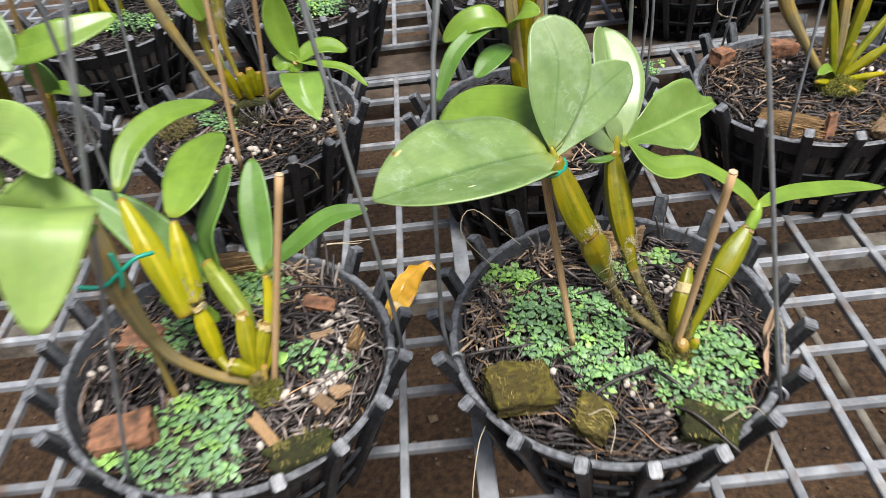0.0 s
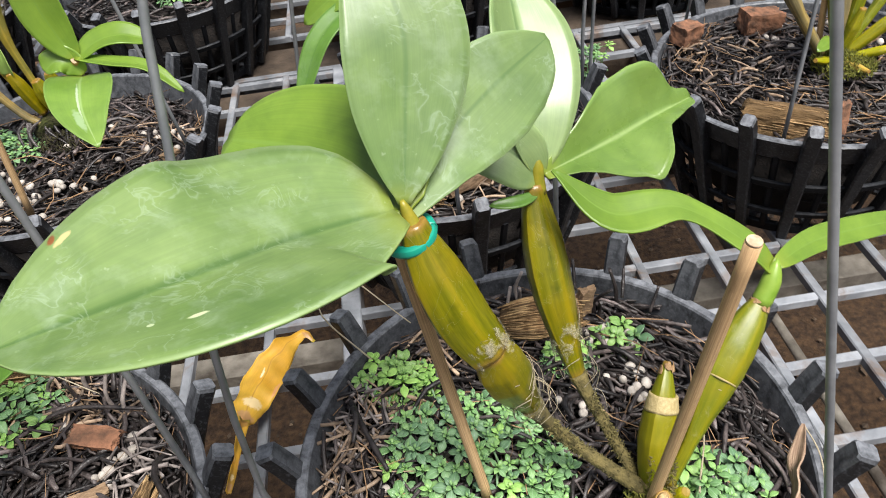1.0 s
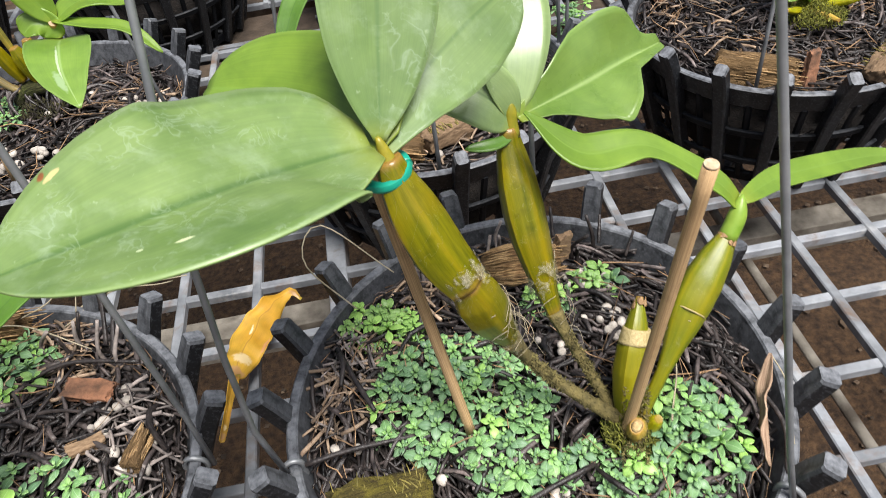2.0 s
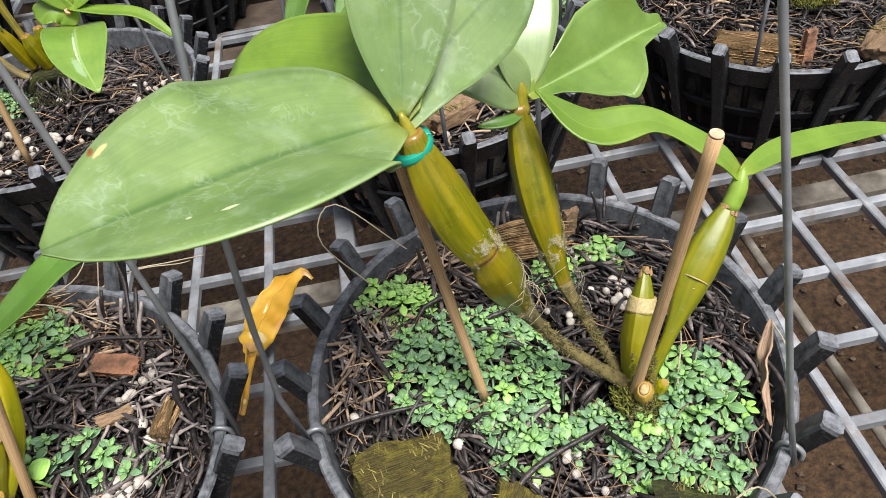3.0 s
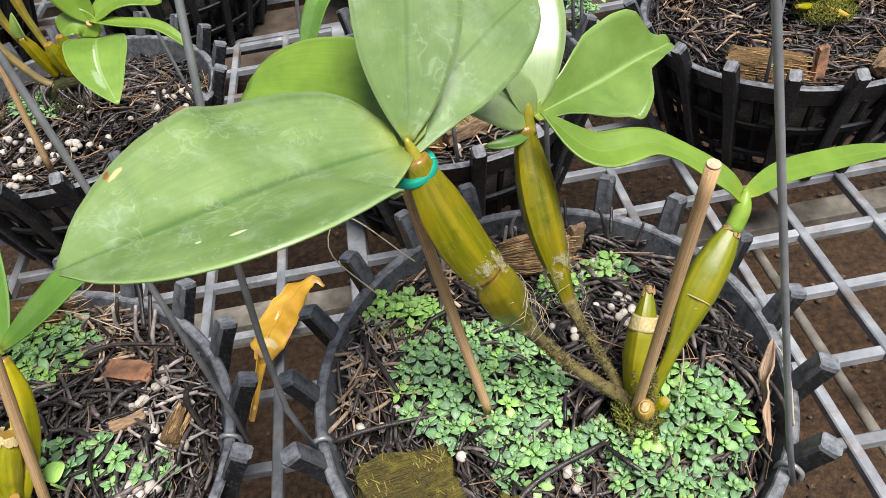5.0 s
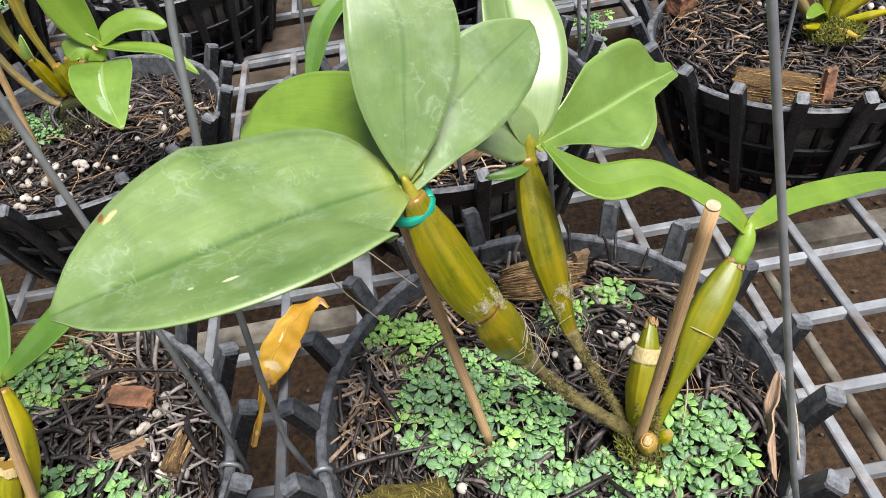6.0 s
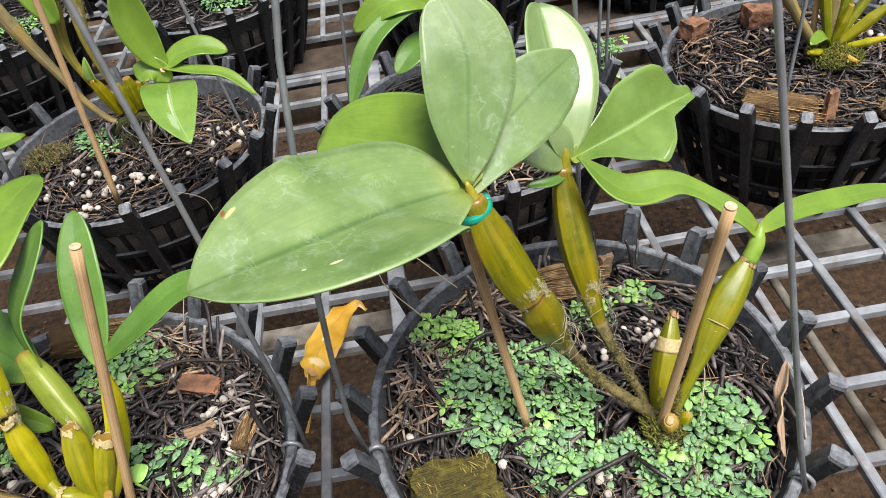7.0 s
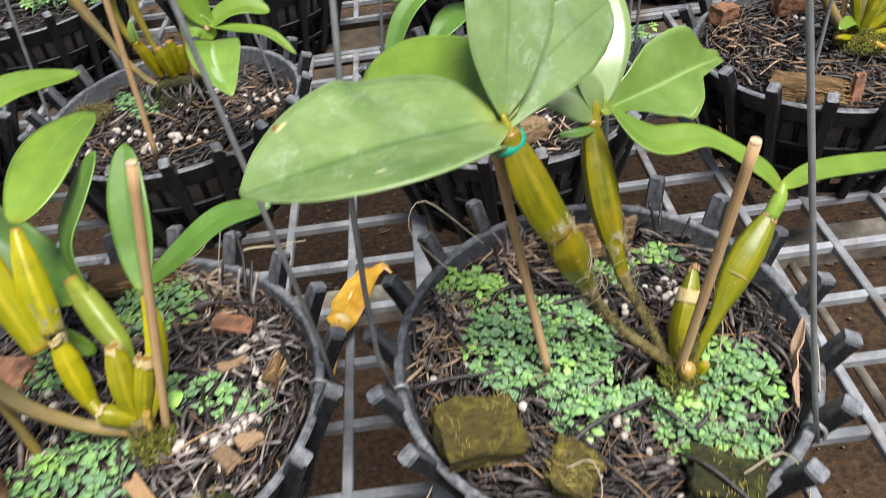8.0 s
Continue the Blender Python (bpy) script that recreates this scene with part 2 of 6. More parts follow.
def plastic_material(name, paling):
    """Black moulded plastic, dusty on what faces up, with sky light painted in there."""
    m, nt, b = material(name, 0.45, 0, 0.45 if paling > 0.5 else 0.12)
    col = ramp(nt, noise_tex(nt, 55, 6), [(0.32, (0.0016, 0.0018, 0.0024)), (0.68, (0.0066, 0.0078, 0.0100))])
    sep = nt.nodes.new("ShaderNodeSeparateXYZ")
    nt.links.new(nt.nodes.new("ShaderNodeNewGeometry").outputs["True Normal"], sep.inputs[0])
    # upward faces paled in colour, for sky reflection as well as dusty grains
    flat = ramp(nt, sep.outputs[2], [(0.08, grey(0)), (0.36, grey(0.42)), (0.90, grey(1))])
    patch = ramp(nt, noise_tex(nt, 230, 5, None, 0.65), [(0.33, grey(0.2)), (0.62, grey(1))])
    dust_sheen = math_node(nt, "MULTIPLY", flat, patch)
    col = mix_rgb(nt, math_node(nt, "MULTIPLY", dust_sheen, paling), col, (0.23, 0.24, 0.26))
    scuff = ramp(nt, noise_tex(nt, 800, 4), [(0.54, grey(0)), (0.66, grey(0.4 * paling))])
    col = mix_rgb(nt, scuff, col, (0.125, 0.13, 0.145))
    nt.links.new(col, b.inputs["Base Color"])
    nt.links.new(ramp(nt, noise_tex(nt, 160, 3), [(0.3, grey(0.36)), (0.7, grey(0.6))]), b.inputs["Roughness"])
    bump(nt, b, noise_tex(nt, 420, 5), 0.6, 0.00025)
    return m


M_PLASTIC = plastic_material("plastic_black_dusty_skylit", 0.8)
# same plastic kept darker: little painted sky light, weak reflection
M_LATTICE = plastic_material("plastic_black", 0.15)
M_STEEL = two_tone("steel_galvanised", (0.118, 0.127, 0.140), (0.305, 0.318, 0.338), 38, 0.62, 0.15, 300, 0.0003, 0, 0.25, 0.35, 0.75)
steel_nt = M_STEEL.node_tree
steel_b = steel_nt.nodes["Principled BSDF"]
steel_pos = steel_nt.nodes.new("ShaderNodeNewGeometry").outputs["Position"]
steel_col = mix_rgb(steel_nt, ramp(steel_nt, noise_tex(steel_nt, 26, 6, steel_pos, 0.7), [(0.58, grey(0)), (0.70, grey(0.5))]), steel_b.inputs["Base Color"].links[0].from_socket, (0.46, 0.45, 0.43))
steel_col = mix_rgb(steel_nt, ramp(steel_nt, noise_tex(steel_nt, 34, 5, steel_pos, 0.65, 0.5), [(0.54, grey(0)), (0.70, grey(0.75))]), steel_col, (0.15, 0.085, 0.045))
steel_nt.links.new(steel_col, steel_b.inputs["Base Color"])
M_WIRE = two_tone("wire_grey", (0.20, 0.21, 0.22), (0.34, 0.35, 0.36), 90, 0.5, 0.6, 500, 0.0001)
M_BAMBOO = fibre_material("stake_wood", (0.29, 0.165, 0.07), (0.70, 0.48, 0.26), 1.6, 34, 0.6, 0.7, 0.1)
M_STICK = two_tone("root_sticks", (0.004, 0.0032, 0.0030), (0.080, 0.063, 0.058), 170, 0.32, 0, 900, 0.0006, 0.88, 0, 0.5, 0.6, True)
M_STICK_P = two_tone("root_stick_single", (0.006, 0.0046, 0.0043), (0.125, 0.100, 0.093), 170, 0.30, 0, 900, 0.0006, 0, 0.85, 0.5, 0.58, True)
M_FIBRE = two_tone("husk_fibres", (0.15, 0.08, 0.03), (0.46, 0.30, 0.14), 200, 0.8, 0, 0, 0, 0.55)
M_FINE = two_tone("root_fibres", (0.16, 0.085, 0.04), (0.38, 0.24, 0.13), 200, 0.8, 0, 0, 0, 0.5)
M_FLECK = two_tone("moss_flecks", (0.08, 0.075, 0.012), (0.26, 0.20, 0.05), 200, 0.8, 0, 0, 0, 0.6)
M_STRAW = two_tone("root_ends_tan", (0.11, 0.070, 0.045), (0.43, 0.31, 0.21), 200, 0.7, 0, 0, 0, 0.7)
M_ASHEN = two_tone("root_ends_grey", (0.085, 0.068, 0.062), (0.34, 0.29, 0.26), 200, 0.6, 0, 0, 0, 0.6)
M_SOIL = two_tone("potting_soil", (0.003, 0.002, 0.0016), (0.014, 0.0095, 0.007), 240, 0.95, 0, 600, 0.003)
M_PELLET = two_tone("pellet_clay", (0.28, 0.245, 0.21), (0.54, 0.49, 0.43), 160, 0.85, 0, 900, 0.0004, 0, 0.25)
M_WEED = leaf_material("weed_leaf", (0.144, 0.298, 0.122), (0.275, 0.452, 0.228), (0.40, 0.56, 0.40), 0.42, 8, 0.0, 0.28, vary=0.22)
M_WEED_NEW = leaf_material("weed_leaf_young", (0.250, 0.455, 0.105), (0.40, 0.63, 0.200), (0.42, 0.62, 0.28), 0.45, 8, 0.0, 0.25, vary=0.15)
M_WEED_TIP = leaf_material("weed_leaf_tip", (0.195, 0.385, 0.115), (0.325, 0.530, 0.205), (0.42, 0.60, 0.34), 0.45, 8, 0.0, 0.25, vary=0.15)
M_BRICK = two_tone("brick_terracotta", (0.075, 0.042, 0.026), (0.36, 0.165, 0.088), 130, 0.9, 0, 380, 0.0018)
M_BARK = fibre_material("husk_mossy", (0.016, 0.018, 0.004), (0.180, 0.135, 0.034), 2.2, 34, 0.9, 1.0)
M_BARK_DARK = fibre_material("husk_mossy_dark", (0.010, 0.014, 0.006), (0.060, 0.058, 0.018), 5, 20, 0.9, 1.0)
M_HUSK = fibre_material("husk_coconut", (0.10, 0.052, 0.02), (0.36, 0.23, 0.105), 2, 46, 0.85, 1.0)
M_CHIP = fibre_material("chip_wood", (0.105, 0.060, 0.032), (0.33, 0.225, 0.135), 4, 14, 0.85, 0.8, 0.25)
for m, film_tone, wet_tone in ((M_BARK, (0.21, 0.175, 0.025), (0.030, 0.018, 0.008)), (M_BARK_DARK, (0.070, 0.085, 0.016), (0.008, 0.009, 0.006))):
    # moss grown over some of the husk, wet dark patches on the rest
    husk_nt = m.node_tree
    husk_b = husk_nt.nodes["Principled BSDF"]
    husk_col = mix_rgb(husk_nt, ramp(husk_nt, noise_tex(husk_nt, 130, 5, None, 0.7), [(0.52, grey(0)), (0.64, grey(0.75))]), husk_b.inputs["Base Color"].links[0].from_socket, wet_tone)
    husk_col = mix_rgb(husk_nt, ramp(husk_nt, noise_tex(husk_nt, 95, 6, None, 0.75, 0.6), [(0.50, grey(0)), (0.62, grey(0.7))]), husk_col, film_tone)
    husk_nt.links.new(husk_col, husk_b.inputs["Base Color"])
for m in (M_BARK, M_BARK_DARK, M_HUSK):
    m.node_tree.nodes["Bump"].inputs["Distance"].default_value = 0.0025
M_MOSS = two_tone("moss", (0.075, 0.085, 0.010), (0.26, 0.26, 0.04), 420, 0.95, 0, 900, 0.002, 0.45)
M_CUT = two_tone("wood_cut", (0.36, 0.25, 0.15), (0.60, 0.45, 0.30), 600, 0.8)
M_STUB_CUT = two_tone("stub_cut", (0.22, 0.13, 0.04), (0.60, 0.45, 0.22), 520, 0.8, 0, 700, 0.001)
M_FUZZ = two_tone("moss_fuzz", (0.06, 0.050, 0.015), (0.19, 0.16, 0.055), 300, 0.95, 0, 0, 0, 0.45)
M_FUZZ_DARK = two_tone("moss_fuzz_dark", (0.014, 0.013, 0.005), (0.060, 0.054, 0.018), 300, 0.95, 0, 0, 0, 0.45)
M_NECK = two_tone("leaf_neck", (0.16, 0.165, 0.012), (0.30, 0.25, 0.02), 260, 0.4)
M_NECK_GREEN = two_tone("leaf_neck_green", (0.14, 0.25, 0.02), (0.24, 0.35, 0.05), 160, 0.4)
M_TIE = two_tone("tie_green_plastic", (0.005, 0.22, 0.15), (0.01, 0.30, 0.20), 60, 0.35)
M_EARTH = two_tone("earth_brown", (0.023, 0.0115, 0.005), (0.098, 0.053, 0.023), 95, 0.95, 0, 240, 0.010)
M_BEAM = two_tone("timber_weathered", (0.060, 0.048, 0.036), (0.27, 0.245, 0.205), 42, 0.85, 0, 260, 0.0015)
M_PLANK = two_tone("timber_brown", (0.018, 0.011, 0.006), (0.085, 0.060, 0.040), 36, 0.85, 0, 220, 0.0015, 0, 0.3)

# ---------------------------------------------------------------- mesh helpers


def thing(name, at, label, category, group="", kind=""):
    e = new(name)
    e.location = at
    e.empty_display_size = 0.02
    return tagged(e, label, category, group, kind)


def mesh_of(name, verts, faces, mat, uvs=None, smooth=True):
    me = bpy.data.meshes.new(name)
    me.from_pydata([tuple(v) for v in verts], [], faces)
    if uvs is not None:
        layer = me.uv_layers.new(name="UVMap")
        uv = np.asarray(uvs, dtype=np.float32)
        idx = np.empty(len(me.loops), dtype=np.int32)
        me.loops.foreach_get("vertex_index", idx)
        layer.data.foreach_set("uv", uv[idx].ravel())
    if smooth:
        me.polygons.foreach_set("use_smooth", [True] * len(me.polygons))
    me.materials.append(mat)
    me.update()
    return me


def world_of(ob):
    if ob.parent is None:
        return ob.matrix_basis.copy() if ob.type != "EMPTY" else Matrix.LocRotScale(ob.location, ob.rotation_euler, ob.scale)
    return world_of(ob.parent) @ ob.matrix_parent_inverse @ ob.matrix_basis


def attach(ob, parent):
    ob.parent = parent
    ob.matrix_parent_inverse = world_of(parent).inverted()
    return ob


def put(name, me, parent=None, label="", category="", group="", kind=""):
    ob = new(name, me)
    if parent is not None:
        attach(ob, parent)
    return tagged(ob, label, category, group, kind)


def part(name, bm, mat, parent, label=""):
    me = bpy.data.meshes.new(name)
    bm.to_mesh(me)
    bm.free()
    me.materials.append(mat)
    return put(name, me, parent, label)


def spline(points, n):
    """A smooth line through the points, n places evenly along it."""
    P = [Vector(p) for p in points]
    if len(P) == 2:
        return [P[0].lerp(P[1], i / (n - 1)) for i in range(n)]
    Q = [2 * P[0] - P[1]] + P + [2 * P[-1] - P[-2]]
    dense = []
    for i in range(1, len(Q) - 2):
        a, b, c, d = Q[i - 1], Q[i], Q[i + 1], Q[i + 2]
        for k in range(24):
            t = k / 24
            dense.append(0.5 * (2 * b + (c - a) * t + (2 * a - 5 * b + 4 * c - d) * t * t + (3 * b - a - 3 * c + d) * t ** 3))
    dense.append(P[-1])
    acc = [0.0]
    for u, v in zip(dense, dense[1:]):
        acc.append(acc[-1] + (v - u).length)
    out, j = [], 0
    for i in range(n):
        s = acc[-1] * i / (n - 1)
        while j < len(acc) - 2 and acc[j + 1] < s:
            j += 1
        w = (s - acc[j]) / max(1e-9, acc[j + 1] - acc[j])
        out.append(dense[j].lerp(dense[j + 1], min(1, max(0, w))))
    return out


def tube(points, radii, n=24, sides=12, ridges=0, ridge=0.0, wobble=0.0, flat=1.0, seed=0):
    """A swept round piece: verts, faces, uvs. radii are spread evenly along the line."""
    rnd = random.Random(seed)
    line = spline(points, n)
    rr = [float(q) for q in np.interp(np.linspace(0, 1, n), np.linspace(0, 1, len(radii)), radii)]
    verts, uvs, faces = [], [], []
    side = None
    for i, p in enumerate(line):
        t = (line[min(n - 1, i + 1)] - line[max(0, i - 1)]).normalized()
        if side is None:
            side = t.orthogonal().normalized()
        side = (side - t * side.dot(t)).normalized()
        up = t.cross(side)
        k = 1 + wobble * rnd.uniform(-1, 1)
        for j in range(sides + 1):
            a = 2 * math.pi * j / sides
            r = rr[i] * k * (1 + ridge * math.cos(ridges * a) if ridges else 1)
            verts.append(p + r * (math.cos(a) * side + flat * math.sin(a) * up))
            uvs.append((i / (n - 1), j / sides))
    w = sides + 1
    for i in range(n - 1):
        for j in range(sides):
            faces.append((i * w + j, i * w + j + 1, (i + 1) * w + j + 1, (i + 1) * w + j))
    for i, flip in ((0, True), (n - 1, False)):
        c = len(verts)
        verts.append(line[i])
        uvs.append((i / (n - 1), 0.5))
        for j in range(sides):
            f = (c, i * w + j, i * w + j + 1)
            faces.append(f[::-1] if flip else f)
    return verts, faces, uvs


def swept(name, points, radii, mat, parent=None, label="", category="", group="", **kw):
    v, f, u = tube(points, radii, **kw)
    me = mesh_of(name, v, f, mat, u)
    caps = 2 * kw.get("sides", 12)
    me.polygons.foreach_set("use_smooth", [i < len(f) - caps for i in range(len(f))])
    return put(name, me, parent, label, category, group)


def blade(spine, half, up, fold=0.12, a=0.55, b=0.6, droop=0.0, ruffle=0.0, waves=3.0, twist=0.0, nu=26, nv=12, thick=0.0007, skew=0.0, seed=0, widths=None, widths2=None):
    """A leaf blade with thickness: verts, faces, uvs. up: where its upper face looks."""
    rnd = random.Random(seed)
    ph = rnd.uniform(0, 6)
    line = spline(spine, nu)
    peak = (a / (a + b)) ** a * (b / (a + b)) ** b
    top, bot, uvs = [], [], []
    for i, p in enumerate(line):
        u = i / (nu - 1)
        t = (line[min(nu - 1, i + 1)] - line[max(0, i - 1)]).normalized()
        n = Vector(up)
        n = (n - t * n.dot(t)).normalized()
        s = t.cross(n)
        if twist:
            q = Matrix.Rotation(twist * u, 3, t)
            n, s = q @ n, q @ s
        uu = min(1, max(0, u * 0.985 + 0.012))
        w = half * uu ** a * (1 - uu) ** b / peak
        if widths:
            w = half * profile(u, widths)
        if u < 0.06:
            w = max(w, half * 0.10)
        for j in range(nv + 1):
            v = 2 * j / nv - 1
            wj = w
            if widths2 and v > 0:
                wj = max(half * 0.02, half * profile(u, widths2))
            x = wj * (v + skew * (1 - v * v))
            h = fold * abs(v) * w - droop * v * v * w
            h += ruffle * abs(v) ** 2.5 * w * math.sin(waves * 6.28 * u + ph + (1.9 if v > 0 else 0))
            c = p + s * x + n * h
            top.append(c + n * thick * 0.5)
            bot.append(c - n * thick * 0.5)
            uvs.append((u, j / nv))
    w = nv + 1
    faces = []
    m = len(top)
    for i in range(nu - 1):
        for j in range(nv):
            q = (i * w + j, (i + 1) * w + j, (i + 1) * w + j + 1, i * w + j + 1)
            faces.append(q[::-1])
            faces.append(tuple(k + m for k in q))
    ring = [i * w for i in range(nu)] + [(nu - 1) * w + j for j in range(1, w)] + [i * w + nv for i in range(nu - 2, -1, -1)] + [j for j in range(nv - 1, 0, -1)]
    for k, i in enumerate(ring):
        j = ring[(k + 1) % len(ring)]
        faces.append((i, j, j + m, i + m))
    return top + bot, faces, uvs + uvs


def profile(u, widths):
    """Half width at u: values spread evenly along the blade, or pairs of place and width."""
    if isinstance(widths[0], tuple):
        return float(np.interp(u, [q[0] for q in widths], [q[1] for q in widths]))
    return float(np.interp(u, np.linspace(0, 1, len(widths)), widths))


def scrap(parent, a, b, r0, r1, seed=0, label="papery torn pale sheath"):
    """Torn rags of a papery sheath round a cane."""
    rnd = random.Random(seed)
    a, b = Vector(a), Vector(b)
    t = (b - a).normalized()
    s = t.orthogonal().normalized()
    u = t.cross(s)
    n, rows = 72, 14
    ph = rnd.uniform(0, 6)
    V, U, F = [], [], []
    size = (a - b).length
    for k in range(rows):
        for i in range(n):
            w = 2 * math.pi * i / n
            f = k / (rows - 1)
            edge = 0.35 * size * (math.sin(w + ph) * 0.8 + 0.7 * noise.noise((math.cos(w) * 2.2, math.sin(w) * 2.2, seed * 3 + 0.4)))
            lift = max(0.0, noise.noise((math.cos(w) * 1.6, math.sin(w) * 1.6, seed + 9))) * 0.07 * abs(f - 0.5)
            r = (r0 + (r1 - r0) * f) * (1.02 + lift + 0.02 * noise.noise((i * 0.7, k, seed + 9)))
            V.append(a + (b - a) * (f * 1.2 - 0.1) + t * edge + r * (math.cos(w) * s + math.sin(w) * u))
            U.append((f, i / n))
    for k in range(rows - 1):
        for i in range(n):
            j = (i + 1) % n
            w = 2 * math.pi * (i + 0.5) / n
            f = (k + 0.5) / (rows - 1)
            hold = 0.42 + 0.9 * noise.noise((math.cos(w) * 2.6, math.sin(w) * 2.6, f * 1.6 + seed * 7)) - 1.3 * abs(f - 0.5)
            if hold > 0:
                F.append((k * n + i, k * n + j, (k + 1) * n + j, (k + 1) * n + i))
    ob = put("sheath", mesh_of("sheath", V, F, M_FILM, U), parent, label)
    sol = ob.modifiers.new("thickness", "SOLIDIFY")
    sol.thickness = 0.0002
    return ob


def leaf(parent, spine, half, up, mat, label="", **kw):
    v, f, u = blade(spine, half, up, **kw)
    return put("leaf", mesh_of("leaf", v, f, mat, u), parent, label)


def chunk_mesh(name, size, mat, seed=0, rough=0.16):
    """A broken block with worn corners."""
    rnd = random.Random(seed)
    bm = bmesh.new()
    bmesh.ops.create_cube(bm, size=1.0)
    bmesh.ops.subdivide_edges(bm, edges=bm.edges[:], cuts=9, use_grid_fill=True)
    o = Vector((rnd.uniform(0, 50), rnd.uniform(0, 50), rnd.uniform(0, 50)))
    layer = bm.loops.layers.uv.new("UVMap")
    taper, skew = rnd.uniform(-0.1, 0.5 if size[0] < 0.02 else 0.22), rnd.gauss(0, 0.12)
    for v in bm.verts:
        c = v.co.copy()
        r = c.length
        v.co = c * (1 - 0.16 * max(0, r - 0.66)) + noise.noise_vector(c * 2.1 + o) * rough * 0.7 + noise.noise_vector(c * 6 + o) * rough * 0.30 + noise.noise_vector(c * 15 + o) * rough * 0.14
        v.co += c * 0.16 * rough / 0.16 * noise.noise(Vector((c.x * 2.5, c.y * 17, c.z * 17)) + o)
        v.co.y = v.co.y * (1 - taper * (c.x + 0.5)) + skew * c.x
        v.co = Vector((v.co.x * size[0], v.co.y * size[1], v.co.z * size[2]))
    for e in bm.edges:
        if e.is_manifold and e.calc_face_angle() > 0.7:
            e.smooth = False
    for f in bm.faces:
        f.smooth = True
        for l in f.loops:
            l[layer].uv = (l.vert.co.x * 60, (l.vert.co.y + l.vert.co.z * 0.7) * 60)
    me = bpy.data.meshes.new(name)
    bm.to_mesh(me)
    bm.free()
    me.materials.append(mat)
    return me


def chunk(name, at, size, turn, mat, label, category, seed=0, rough=0.16):
    ob = put(name, chunk_mesh(name, size, mat, seed, rough), None, label, category)
    ob.matrix_basis = pose(at[0], at[1], at[2] + lean_lift(at[0], at[1]), *turn)
    if name == "husk_chip":
        husk_fibres(ob, size, seed, 150 if mat is M_HUSK else 90, mat)
    return ob


def husk_bundle(a, b, r, seed, label):
    """A rounded bundle of coconut fibre lying on the mulch."""
    rnd = random.Random(seed)
    a, b = Vector(a), Vector(b)
    t = (b - a).normalized()
    s = t.orthogonal().normalized()
    u = t.cross(s)
    ob = swept("husk_chip", [a, a.lerp(b, 0.35) + Vector((0, 0, 0.001)), a.lerp(b, 0.7) + Vector((0, 0, 0.001)), b], [r * 0.55, r * 0.95, r, r * 0.9, r * 0.6], M_HUSK, None, label, "husk chip", n=16, sides=22, wobble=0.05, ridges=7, ridge=0.03, flat=0.85)
    V, F, U = [], [], []
    for _ in range(260):
        w, q0 = rnd.uniform(0, 6.2832), rnd.uniform(-0.06, 0.6)
        q1 = min(1.12, q0 + rnd.uniform(0.3, 0.6))
        pts = []
        for q in (q0, 0.5 * (q0 + q1), q1):
            k = r * (0.62 + 0.42 * math.sin(math.pi * min(1, max(0, q * 0.86 + 0.12)))) * rnd.uniform(0.97, 1.06)
            w += rnd.gauss(0, 0.06)
            pts.append(a.lerp(b, q) + Vector((0, 0, 0.001)) + k * (math.cos(w) * s + 0.85 * math.sin(w) * u))
        rad = rnd.uniform(0.00016, 0.00034)
        v, f, uv = tube(pts, [rad, rad * 0.7], n=5, sides=4)
        o = len(V)
        V += v
        U += uv
        F += [tuple(i + o for i in g) for g in f]
    tagged(attach(new("fibre_tuft", mesh_of("fibre_tuft", V, F, M_FIBRE, U)), ob), "loose brown coconut fibres", "", "", "stuff")


def husk_fibres(ob, size, seed, count, mat):
    """Coarse fibres along a husk piece; a few bristles on a mossy one."""
    rnd = random.Random(seed + 500)
    V, F, U = [], [], []
    sx, sy, sz = size
    for _ in range(count):
        a = rnd.uniform(0, 6.2832)
        x = rnd.uniform(-0.5, 0.3) * sx
        ln = rnd.uniform(0.25, 0.8) * sx
        if count > 100:
            y, z = 0.5 * sy * math.cos(a) * 1.02, 0.5 * sz * math.sin(a) * 1.02
            pts = [(x + ln * q, y * (1 + rnd.gauss(0, 0.05)), z * (1 + rnd.gauss(0, 0.05))) for q in (0, 0.35, 0.7)]
        else:
            y = rnd.uniform(-0.5, 0.5) * sy
            h = rnd.uniform(0, 6.2832)
            h = rnd.gauss(1.5708, 0.35)
            d = Vector((math.cos(h), math.sin(h), 0)) * 0.0032
            o = Vector((rnd.uniform(-0.45, 0.45) * sx, y, 0.46 * sz))
            pts = [o, o + d * 0.6 + Vector((0, 0, rnd.uniform(0.0001, 0.0007))), o + d * rnd.uniform(1, 1.6) + Vector((0, 0, rnd.uniform(-0.001, 0.0008)))]
        r = rnd.uniform(0.00018, 0.0004)
        v, f, u = tube(pts, [r, r * 0.6], n=5, sides=4)
        o = len(V)
        V += v
        U += u
        F += [tuple(i + o for i in g) for g in f]
    me = mesh_of("fibre_tuft", V, F, M_FIBRE if count > 100 else M_FLECK, U)
    fib = new("fibre_tuft", me)
    fib.parent = ob
    tagged(fib, "loose brown coconut fibres", "", "", "stuff")


# ---------------------------------------------------------------- ground, bench

